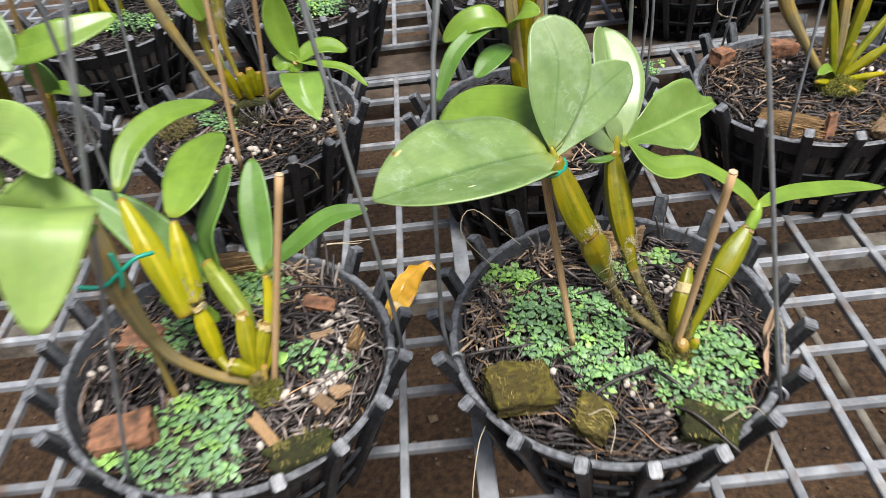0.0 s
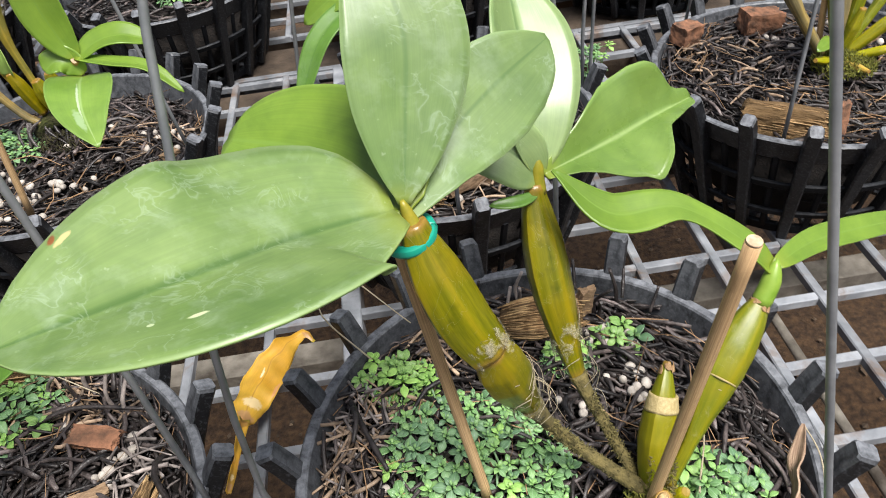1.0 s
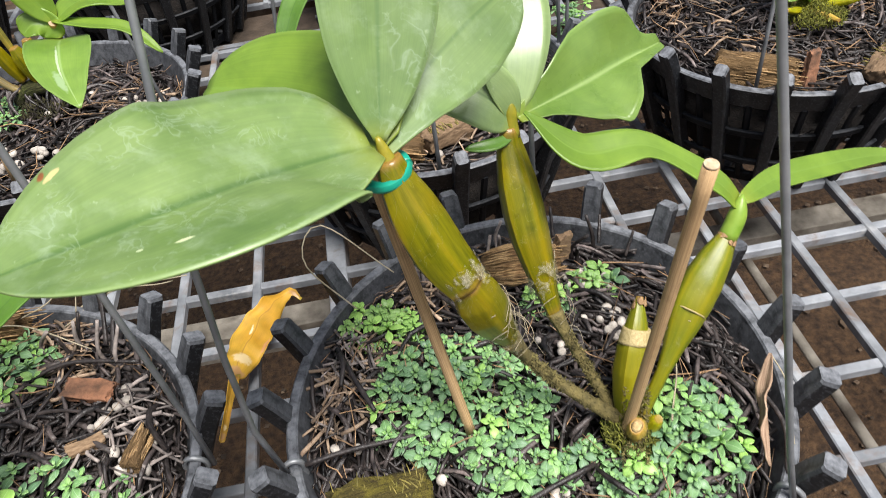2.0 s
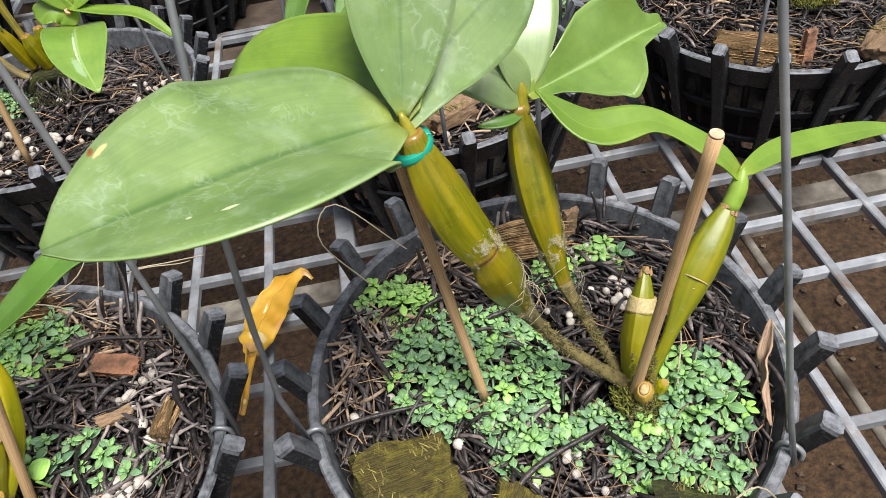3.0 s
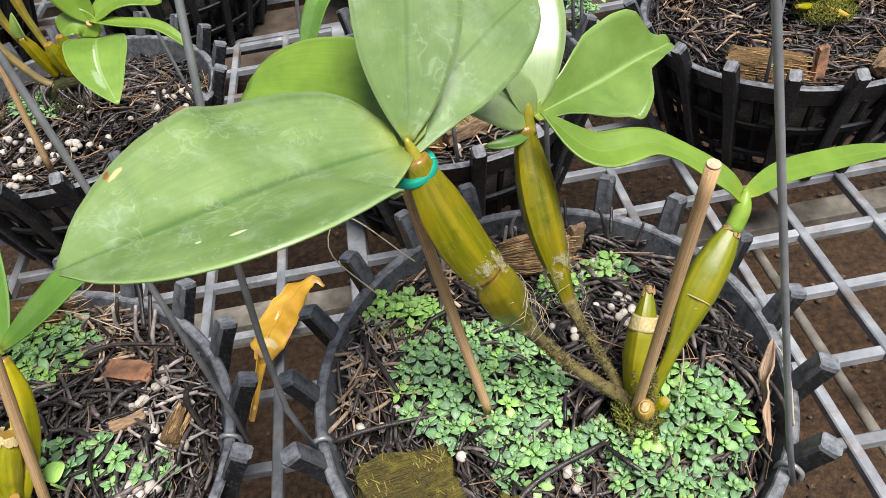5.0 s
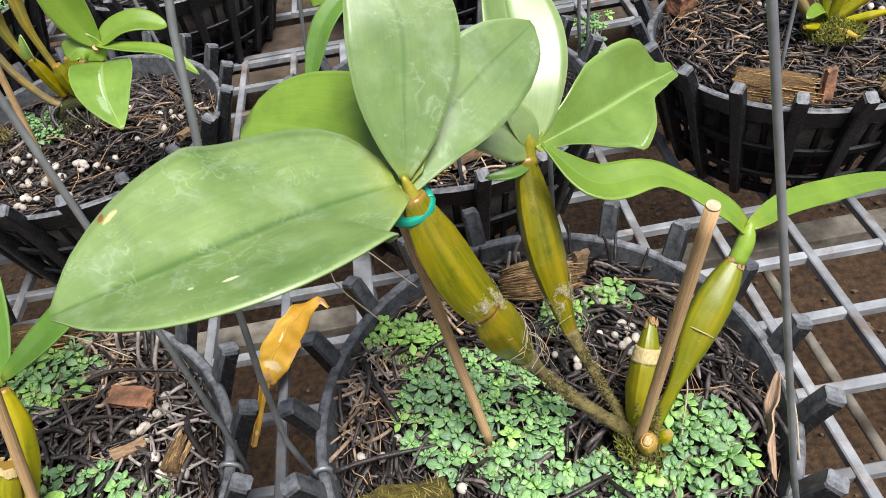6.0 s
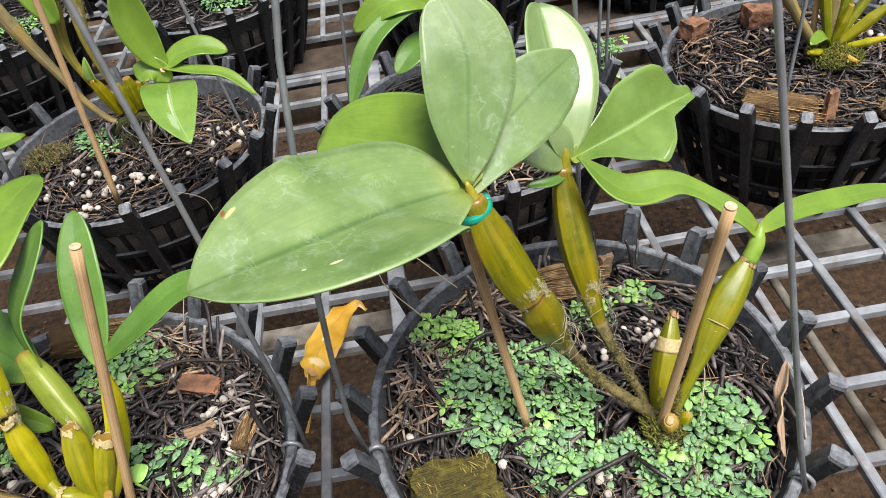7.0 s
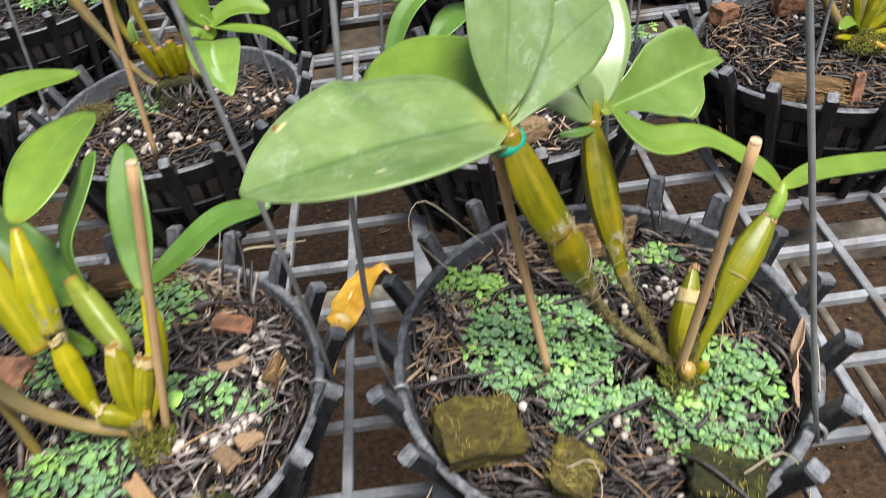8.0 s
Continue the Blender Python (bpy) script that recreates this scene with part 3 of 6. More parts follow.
def ground():
    n = 60
    xs = np.concatenate([-np.geomspace(400, 2.2, 14), np.linspace(-2, 2, n), np.geomspace(2.2, 400, 14)])
    verts = [(x, y + 0.8, -0.62 + 0.02 * noise.noise((x * 3, y * 3, 0)) * (abs(x) < 3 and abs(y) < 3)) for y in xs for x in xs]
    k = len(xs)
    faces = [(j * k + i, j * k + i + 1, (j + 1) * k + i + 1, (j + 1) * k + i) for j in range(k - 1) for i in range(k - 1)]
    put("ground", mesh_of("ground", verts, faces, M_EARTH), None, "brown damp earth floor under the bench", "ground", "", "structure")
    rnd = random.Random(4)
    vs, fs = [], []
    ico = [Vector(v) for v in ((0, 0, 1), (0.9, 0, 0.2), (0, 0.9, 0.1), (-0.9, 0, 0.2), (0, -0.9, 0.1))]
    for _ in range(5200):
        x, y, r = rnd.uniform(-1.2, 1.5), rnd.uniform(-0.1, 3.2), rnd.uniform(0.002, 0.007)
        if rnd.random() < 0.04:
            r *= 2.2
        q = Matrix.Rotation(rnd.uniform(0, 6), 3, "Z")
        o = len(vs)
        for v in ico:
            w = q @ Vector((v.x * rnd.uniform(0.8, 1.2), v.y * rnd.uniform(0.8, 1.2), v.z * 0.6))
            vs.append((x + w.x * r, y + w.y * r, -0.615 + w.z * r + 0.02 * noise.noise((x * 3, (y - 0.8) * 3, 0))))
        fs += [(o, o + 1, o + 2), (o, o + 2, o + 3), (o, o + 3, o + 4), (o, o + 4, o + 1)]
    put("gravel", mesh_of("gravel", vs, fs, two_tone("gravel_brown", (0.045, 0.028, 0.017), (0.16, 0.11, 0.07), 40, 0.9, 0, 0, 0, 0.6), None, False),
        None, "scattered brown gravel on damp earth", "gravel", "", "stuff")


def bar_mesh(name, length, wide, high, mat):
    """A flat bar along x with softened edges, top at z = 0."""
    c = 0.0008
    prof = [(-wide / 2, -high), (-wide / 2, -c), (-wide / 2 + c, 0), (wide / 2 - c, 0), (wide / 2, -c), (wide / 2, -high)]
    verts = [(s * length / 2, y, z) for s in (-1, 1) for y, z in prof]
    k = len(prof)
    faces = [(i, i + k, (i + 1) % k + k, (i + 1) % k) for i in range(k)] + [tuple(range(k)), tuple(range(2 * k - 1, k - 1, -1))]
    return mesh_of(name, verts, [f[::-1] for f in faces], mat, None, False)


def bench():
    b = thing("bench", (0.1, 0.9, 0), "galvanised steel mesh bench top of square openings", "bench", "", "structure")
    cross = bar_mesh("cross_bar", 2.6, 0.0062, 0.006, M_STEEL)
    along = bar_mesh("long_bar", 1.273, 0.0062, 0.006, M_STEEL)
    rnd = random.Random(2)
    for j in range(-16, 10):
        ob = put("cross_bar", cross, b)
        ob.matrix_basis = pose(0.1, 0.42 + 0.05 * j, -0.0008 + rnd.uniform(-0.0004, 0.0004), 0, 0, rnd.uniform(-0.12, 0.12))
    for i in range(-24, 29):
        if i == 1:
            continue
        ob = put("long_bar", along, b)
        ob.matrix_basis = pose(-0.021 + 0.05 * i, 0.238, rnd.uniform(0, 0.0006), 0, 0, 90 + rnd.uniform(-0.12, 0.12))
    seam = put("seam_bar", bar_mesh("seam_bar", 1.273, 0.013, 0.022, M_STEEL), b)
    seam.matrix_basis = pose(0.034, 0.238, 0.001, 0, 0, 90)
    edge = put("edge_bar", bar_mesh("edge_bar", 2.6, 0.007, 0.018, M_STEEL), b)
    edge.matrix_basis = pose(0.1, 0.8785, 0.0)
    # the next sheet of mesh, behind a board
    far = bar_mesh("long_bar", 1.20, 0.0062, 0.006, M_STEEL)
    for j in range(24):
        ob = put("cross_bar", cross, b)
        ob.matrix_basis = pose(0.1, 0.97 + 0.05 * j, -0.0008 + rnd.uniform(-0.0004, 0.0004), 0, 0, rnd.uniform(-0.12, 0.12))
    for i in range(-24, 29):
        ob = put("long_bar", far, b)
        ob.matrix_basis = pose(-0.021 + 0.05 * i, 1.565, rnd.uniform(0, 0.0006), 0, 0, 90 + rnd.uniform(-0.12, 0.12))
    # supports under the mesh
    for y, wide, z, mat, label in ((0.562, 0.023, -0.078, M_BEAM, "weathered pale timber support"), (-0.12, 0.024, -0.078, M_BEAM, "weathered pale timber support"), (0.846, 0.030, -0.0075, M_PLANK, "brown timber support"),
                                   (0.917, 0.056, -0.004, M_PLANK, "brown timber board"), (1.045, 0.030, -0.03, M_PLANK, "brown timber support"), (1.15, 0.034, -0.03, M_PLANK, "brown timber support"), (1.30, 0.034, -0.03, M_PLANK, "brown timber support"), (1.6, 0.034, -0.03, M_PLANK, "brown timber support")):
        ob = put("support_beam", bar_mesh("support_beam", 2.6, wide, 0.026, mat), b, label)
        ob.matrix_basis = pose(0.1, y, z)
    for x in (0.352, -0.62):
        swept("support_pipe", [(x, -0.4, -0.1), (x, 2.1, -0.1)], [0.0038, 0.0038], M_BEAM, b, "dusty pipe", n=3, sides=14)
    for x in (-0.62, 0.86):
        for y in (0.513, 1.6):
            ob = put("leg", bar_mesh("leg", 0.6, 0.04, 0.04, M_BEAM), b)
            ob.matrix_basis = pose(x, y, -0.337, 0, 90, 0)


ground()
bench()

# ---------------------------------------------------------------- baskets

PRONGS = 19
TIP_R, TIP_Z = 0.113, 0.104
RIM_R, RIM_Z, FOOT_R = 0.1015, 0.0885, 0.078


def ring_mesh(name, r0, r1, z0, z1, lean=0.0, n=76, c=0.0008, mat=None):
    """A hoop of rectangular section; lean: how much wider it is at its top."""
    prof = [(r0, z0), (r1 - c, z0), (r1, z0 + c), (r1 + lean, z1 - c), (r1 + lean - c, z1), (r0 + lean + c, z1), (r0 + lean, z1 - c)]
    k = len(prof)
    verts = [(r * math.cos(2 * math.pi * i / n), r * math.sin(2 * math.pi * i / n), z) for i in range(n) for r, z in prof]
    faces = [(i * k + j, i * k + (j + 1) % k, ((i + 1) % n) * k + (j + 1) % k, ((i + 1) % n) * k + j) for i in range(n) for j in range(k)]
    return mesh_of(name, verts, [f[::-1] for f in faces], mat or M_PLASTIC, None, False)


def post_mesh(name, line, wide, deep, mat=None):
    """An upright strap in the xz plane: (radius, height) along its middle, with bevelled edges."""
    verts = []
    n = len(line)
    c = 0.0011
    for i, (r, z) in enumerate(line):
        a, b = Vector(line[max(0, i - 1)]), Vector(line[min(n - 1, i + 1)])
        t = (b - a).normalized()
        o = Vector((t.y, -t.x))
        w, d = (wide[i] if isinstance(wide, list) else wide) / 2, deep / 2
        for y, q in ((-w, -d + c), (-w, d - c), (-w + c, d), (w - c, d), (w, d - c), (w, -d + c), (w - c, -d), (-w + c, -d)):
            verts.append((r + o.x * q, y, z + o.y * q))
    faces = []
    for i in range(n - 1):
        for j in range(8):
            faces.append((i * 8 + j, i * 8 + (j + 1) % 8, (i + 1) * 8 + (j + 1) % 8, (i + 1) * 8 + j))
    faces += [tuple(range(7, -1, -1)), tuple((n - 1) * 8 + j for j in range(8))]
    return mesh_of(name, verts, faces, mat or M_PLASTIC, None, False)


def basket():
    b = thing("basket", (0, 0, 0), "black plastic slotted orchid basket with prongs round its rim", "basket", "baskets on the bench")
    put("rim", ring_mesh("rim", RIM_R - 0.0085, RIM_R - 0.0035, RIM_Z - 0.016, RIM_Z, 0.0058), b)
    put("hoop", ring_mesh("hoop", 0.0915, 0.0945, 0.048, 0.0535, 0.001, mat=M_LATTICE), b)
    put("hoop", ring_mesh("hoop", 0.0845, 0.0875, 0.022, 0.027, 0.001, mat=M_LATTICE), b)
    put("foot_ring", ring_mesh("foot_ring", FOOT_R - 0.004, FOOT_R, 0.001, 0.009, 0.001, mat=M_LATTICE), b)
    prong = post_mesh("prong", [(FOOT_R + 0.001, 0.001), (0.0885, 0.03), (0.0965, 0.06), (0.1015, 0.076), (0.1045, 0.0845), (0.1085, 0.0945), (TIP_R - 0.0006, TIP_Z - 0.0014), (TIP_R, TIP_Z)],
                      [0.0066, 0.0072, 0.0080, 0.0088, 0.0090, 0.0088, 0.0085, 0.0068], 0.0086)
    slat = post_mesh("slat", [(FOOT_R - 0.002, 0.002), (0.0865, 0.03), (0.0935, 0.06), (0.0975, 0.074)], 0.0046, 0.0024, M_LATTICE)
    for k in range(PRONGS):
        put("prong", prong, b).matrix_basis = pose(0, 0, 0, 0, 0, 360 * k / PRONGS)
        put("slat", slat, b).matrix_basis = pose(0, 0, 0, 0, 0, 360 * (k + 0.5) / PRONGS)
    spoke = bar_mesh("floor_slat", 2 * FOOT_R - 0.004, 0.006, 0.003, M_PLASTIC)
    for k in range(6):
        put("floor_slat", spoke, b).matrix_basis = pose(0, 0, 0.0045, 0, 0, 30 * k)
    return b


# middle of each basket, turn of its prongs, how tall the planting stands
POTS = {
    "main": (0.1230, 0.3335, 2.4), "left": (-0.1188, 0.3345, 8.4), "back_left": (-0.150, 0.640, 14.0), "back_mid": (0.113, 0.592, 9.0),
    "right": (0.366, 0.598, 16.0), "far_left": (-0.395, 0.630, 2.0), "third_left": (-0.125, 0.935, 4.0), "third_mid": (0.135, 0.925, 12.0),
    "third_right": (0.375, 0.960, 7.0), "third_end": (-0.375, 0.930, 0.0), "fourth_left": (-0.12, 1.25, 0.0), "fourth_mid": (0.14, 1.24, 5.0), "fourth_right": (0.39, 1.27, 8.0), "far_right": (0.625, 0.62, 5.0),
    "third_far": (0.63, 0.95, 3.0), "fourth_end": (-0.38, 1.24, 9.0), "fourth_far": (0.65, 1.26, 1.0),
}
LEAN, LEAN_LIFT = 4.6, 0.0062  # the left basket sits askew, its outer side higher


ASKEW = {"left": (0.0, LEAN, LEAN_LIFT), "main": (2.7, -1.7, 0.0002)}


def lean_lift(x, y, share=0.45):
    """How much higher the left basket lies at a place, from its leaning; its planting has slumped back to less."""
    cx, cy, _ = POTS["left"]
    if math.hypot(x - cx, y - cy) > 0.105:
        return 0.0
    return LEAN_LIFT - share * math.tan(radians(LEAN)) * (x - cx)


first = basket()
for i, (key, (x, y, turn)) in enumerate(POTS.items()):
    m = pose(x, y, 0, 0, 0, turn)
    if key in ASKEW:
        rx, ry, lift = ASKEW[key]
        m = pose(x, y, 0.09 + lift, rx, ry, 0) @ pose(0, 0, -0.09, 0, 0, turn)
    if i == 0:
        first.matrix_basis = m
    else:
        copy_thing(first, m)

# ---------------------------------------------------------------- potting mix


def mix_height(r, seed, x, y):
    z = 0.0785 + 0.0085 * (1 - (r / 0.1) ** 2) + 0.003 * noise.noise((x * 45, y * 45, seed))
    if seed in (0, 40):  # the main basket leans a little towards its front
        return z + 0.016 * x + 0.024 * y
    if seed in (2, 43, 63):  # the basket behind has settled at its back
        return z - 0.002 - 0.085 * max(0.0, y)
    return z + LEAN_LIFT - 0.45 * math.tan(radians(LEAN)) * x if seed in (1, 41) else z


def soil(key, seed):
    cx, cy, _ = POTS[key]
    n, rings = 40, 10
    verts, faces = [(0, 0, mix_height(0, seed, 0, 0) - 0.003)], []
    for k in range(1, rings + 1):
        r = 0.097 * k / rings
        for i in range(n):
            a = 2 * math.pi * i / n
            x, y = r * math.cos(a), r * math.sin(a)
            verts.append((x, y, mix_height(r, seed, x, y) - 0.0055))
    for i in range(n):
        faces.append((0, 1 + i, 1 + (i + 1) % n))
        for k in range(rings - 1):
            o, p = 1 + k * n, 1 + (k + 1) * n
            faces.append((o + i, p + i, p + (i + 1) % n, o + (i + 1) % n))
    # sides and underside, inside the basket wall
    o = len(verts)
    for i in range(n):
        a = 2 * math.pi * i / n
        verts.append((0.064 * math.cos(a), 0.064 * math.sin(a), 0.009))
    last = 1 + (rings - 1) * n
    for i in range(n):
        faces.append((last + i, o + i, o + (i + 1) % n, last + (i + 1) % n))
    faces.append(tuple(o + i for i in range(n - 1, -1, -1)))
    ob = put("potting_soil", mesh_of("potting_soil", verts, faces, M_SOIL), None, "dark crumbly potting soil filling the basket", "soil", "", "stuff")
    ob.location = (cx, cy, 0)


def sticks(key, count, seed, size=1.0, name="mulch", mat=None, thin=1.0, label="dark broken root sticks covering the potting soil", lift=0.0, wall=0):
    """Loose root pieces strewn over the soil, some along the basket's inside wall."""
    rnd = random.Random(seed)
    cx, cy, _ = POTS[key]
    vs, fs = [], []
    sides, seg = 5, 4
    for q in range(count + wall):
        r = 0.0955 * math.sqrt(rnd.random())
        a = rnd.uniform(0, 2 * math.pi)
        x, y = r * math.cos(a), r * math.sin(a)
        ln = size * rnd.choice((0.009, 0.013, 0.018, 0.024, 0.032)) * rnd.uniform(0.8, 1.2)
        rad = thin * rnd.uniform(0.00045, 0.00125)
        head = rnd.uniform(0, 2 * math.pi)
        if r > 0.062:
            head = a + math.pi / 2 + rnd.gauss(0, 0.5)
        tilt = rnd.gauss(0.0, 0.16)
        z = mix_height(r, seed, x, y) + rnd.uniform(-0.003, 0.0035) + lift
        if q >= count:
            r, z, head = 0.088, rnd.uniform(0.02, 0.075), a + math.pi / 2 + rnd.gauss(0, 0.6)
            r = 0.072 + 0.02 * z / 0.08
            x, y = r * math.cos(a), r * math.sin(a)
            tilt = rnd.gauss(0, 0.5)
        d = Vector((math.cos(head) * math.cos(tilt), math.sin(head) * math.cos(tilt), math.sin(tilt)))
        s = Vector((-math.sin(head), math.cos(head), 0))
        up = d.cross(s)
        bend, bz = rnd.gauss(0, 0.10) * ln, rnd.gauss(0, 0.05) * ln
        o = len(vs)
        for k in range(seg):
            t = k / (seg - 1) - 0.5
            c = Vector((x, y, z)) + d * ln * t + s * bend * (1 - 4 * t * t) + up * bz * (1 - 4 * t * t) + s * rnd.gauss(0, 0.0007)
            if c.xy.length > 0.0962:
                f = 0.0962 / c.xy.length
                c.x, c.y = c.x * f, c.y * f
            rr = rad * (1 - 0.25 * abs(2 * t)) * rnd.uniform(0.85, 1.15)
            for j in range(sides):
                w = 2 * math.pi * j / sides
                vs.append(c + rr * (math.cos(w) * s + math.sin(w) * up))
        for k in range(seg - 1):
            for j in range(sides):
                fs.append((o + k * sides + j, o + k * sides + (j + 1) % sides, o + (k + 1) * sides + (j + 1) % sides, o + (k + 1) * sides + j))
        fs.append(tuple(o + j for j in range(sides - 1, -1, -1)))
        fs.append(tuple(o + (seg - 1) * sides + j for j in range(sides)))
    ob = put(name, mesh_of(name, vs, fs, mat or M_STICK), None, label, "mulch", "", "stuff")
    ob.location = (cx, cy, 0)


def stick_pieces(key, count, seed):
    """The uppermost root pieces, each one lying loose."""
    rnd = random.Random(seed)
    cx, cy, _ = POTS[key]
    kinds = []
    for k in range(22):
        ln, r = rnd.choice((0.011, 0.015, 0.020, 0.027, 0.034)), rnd.uniform(0.0008, 0.00145)
        b, c = rnd.gauss(0, 0.12) * ln, rnd.gauss(0, 0.04) * ln
        v, f, u = tube([(-ln / 2, 0, 0), (-ln / 6, b, c), (ln / 5, b * 0.8, c), (ln / 2, -b * 0.4, 0)], [r * 0.8, r, r * 0.95, r * 0.75], n=6, sides=6, wobble=0.12, seed=seed + k)
        kinds.append((ln, mesh_of("root_stick", v, f, M_STICK_P, u)))
    e = thing("mulch_layer", (cx, cy, 0.084), "top layer of dry broken root sticks on the soil", "mulch")
    made = 0
    while made < count:
        r, a = 0.093 * math.sqrt(rnd.random()), rnd.uniform(0, 6.2832)
        ln, me = rnd.choice(kinds)
        head = rnd.uniform(0, 360) if r < 0.06 else math.degrees(a) + 90 + rnd.gauss(0, 28)
        x, y = r * math.cos(a), r * math.sin(a)
        dx, dy = math.cos(radians(head)) * ln / 2, math.sin(radians(head)) * ln / 2
        if max(math.hypot(x + dx, y + dy), math.hypot(x - dx, y - dy)) > 0.0962:
            continue
        slope = (mix_height(math.hypot(x + dx, y + dy), seed, x, y) - mix_height(math.hypot(x - dx, y - dy), seed, x, y)) / ln
        ob = put("root_stick", me, e)
        ob.matrix_basis = pose(cx + x, cy + y, mix_height(r, list(POTS).index(key), x, y) + rnd.uniform(0.002, 0.005), rnd.uniform(0, 360), -math.degrees(math.atan(slope)) + rnd.gauss(0, 6), head)
        made += 1


NEAR = {"main": 1900, "left": 1900, "back_left": 1400, "right": 1400, "back_mid": 900}
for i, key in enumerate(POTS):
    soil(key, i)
    sticks(key, NEAR.get(key, 380), i, 1.0 if key in NEAR else 1.3, thin=1.0 if key in NEAR else 1.3, wall=36)
for i, key in enumerate(("main", "left", "right", "back_left")):
    sticks(key, 200, 40 + i, 1.3, "root_fibres", M_FINE, 0.32, "thin pale brown root fibres among the mulch", 0.003)

stick_pieces("main", 280, 61)
stick_pieces("left", 280, 62)
stick_pieces("back_left", 160, 63)
stick_pieces("right", 160, 64)

def litter(key, x, y, spread, count, seed, mat, label):
    """A scatter of paler dry root ends in one part of a basket."""
    rnd = random.Random(seed)
    cx, cy, _ = POTS[key]
    V, F, U = [], [], []
    for _ in range(count):
        px, py = x + rnd.gauss(0, spread), y + rnd.gauss(0, spread)
        r = math.hypot(px - cx, py - cy)
        if r > 0.092:
            continue
        a, ln, rad = rnd.uniform(0, 6.2832), rnd.uniform(0.006, 0.022), rnd.uniform(0.0003, 0.0010)
        d = Vector((math.cos(a), math.sin(a), rnd.gauss(0.05, 0.18))) * ln
        o = Vector((px, py, mix_height(r, list(POTS).index(key), px - cx, py - cy) + rnd.uniform(0.003, 0.006)))
        v, f, u = tube([o - d * 0.5, o + Vector((rnd.gauss(0, 0.001), rnd.gauss(0, 0.001), 0.0006)), o + d * 0.5], [rad, rad * 0.8], n=5, sides=5)
        k = len(V)
        V += v
        U += u
        F += [tuple(q + k for q in g) for g in f]
    put("root_litter", mesh_of("root_litter", V, F, mat, U), None, label, "mulch", "", "stuff")


litter("main", 0.040, 0.372, 0.012, 80, 89, M_ASHEN, "bleached grey root ends along the rim")
litter("main", 0.038, 0.350, 0.011, 25, 90, M_STRAW, "dry tan root ends along the rim")
litter("left", -0.036, 0.365, 0.010, 22, 91, M_ASHEN, "bleached grey root ends along the rim")
litter("main", 0.050, 0.368, 0.013, 45, 81, M_STRAW, "dry tan root ends among the mulch")
litter("main", 0.085, 0.405, 0.012, 60, 82, M_STRAW, "dry tan root ends among the mulch")
litter("left", -0.048, 0.340, 0.012, 40, 83, M_ASHEN, "bleached grey root ends among the mulch")
litter("left", -0.075, 0.405, 0.015, 80, 84, M_STRAW, "dry tan root ends along the rim")
litter("left", -0.065, 0.285, 0.016, 45, 85, M_ASHEN, "bleached grey root ends among the mulch")
litter("back_left", -0.085, 0.640, 0.018, 40, 86, M_STRAW, "dry tan root ends among the mulch")
litter("right", 0.310, 0.620, 0.022, 45, 87, M_STRAW, "dry tan root ends among the mulch")
litter("back_mid", 0.100, 0.530, 0.020, 110, 88, M_STRAW, "dry tan root ends among the mulch")

# pellets
PELLETS = []
for k in range(4):
    bm = bmesh.new()
    bmesh.ops.create_icosphere(bm, subdivisions=2, radius=0.0026)
    for v in bm.verts:
        v.co = Vector((v.co.x * (1.12 + 0.08 * k), v.co.y * (1.0 - 0.03 * k), v.co.z * 0.92)) * (1 + 0.10 * noise.noise(v.co * 500 + Vector((k * 9, 0, 0))))
    for f in bm.faces:
        f.smooth = True
    me = bpy.data.meshes.new("pellet")
    bm.to_mesh(me)
    bm.free()
    me.materials.append(M_PELLET)
    PELLETS.append(me)


def pellets(key, spots, seed, group):
    rnd = random.Random(seed)
    cx, cy, _ = POTS[key]
    for x, y, n, spread in spots:
        for _ in range(n):
            px, py = x + rnd.gauss(0, spread), y + rnd.gauss(0, spread)
            r = math.hypot(px - cx, py - cy)
            if r > 0.09:
                continue
            ob = put("pellet", rnd.choice(PELLETS), None, "small pale clay pellet lying on dark mulch", "pellet", group)
            s = rnd.uniform(0.8, 1.15) * (0.80 if key == "main" else 0.90)
            ob.matrix_basis = pose(px, py, mix_height(r, list(POTS).index(key), px - cx, py - cy) + 0.0034, rnd.uniform(0, 360), rnd.uniform(0, 360), rnd.uniform(0, 360)) @ Matrix.Scale(s, 4)


pellets("main", [(0.056, 0.331, 1, 0), (0.08, 0.302, 1, 0), (0.121, 0.287, 5, 0.004), (0.105, 0.276, 1, 0), (0.157, 0.267, 6, 0.005), (0.165, 0.362, 7, 0.006), (0.166, 0.350, 4, 0.004), (0.160, 0.390, 10, 0.008),
                 (0.159, 0.326, 2, 0.001), (0.118, 0.258, 2, 0.008), (0.04, 0.325, 2, 0.004), (0.16, 0.245, 1, 0.002), (0.138, 0.243, 3, 0.012), (0.135, 0.35, 3, 0.008)], 1, "pellets round the orchids")
pellets("left", [(-0.083, 0.299, 5, 0.003), (-0.063, 0.303, 11, 0.006), (-0.053, 0.312, 7, 0.005), (-0.053, 0.366, 4, 0.004), (-0.062, 0.357, 3, 0.004), (-0.045, 0.34, 7, 0.007), (-0.194, 0.307, 3, 0.004),
                 (-0.148, 0.306, 3, 0.006), (-0.206, 0.335, 3, 0.004), (-0.146, 0.337, 4, 0.006), (-0.188, 0.338, 5, 0.008), (-0.086, 0.27, 2, 0.004), (-0.10, 0.395, 4, 0.02), (-0.2, 0.36, 3, 0.006)], 2, "pellets round the orchids")
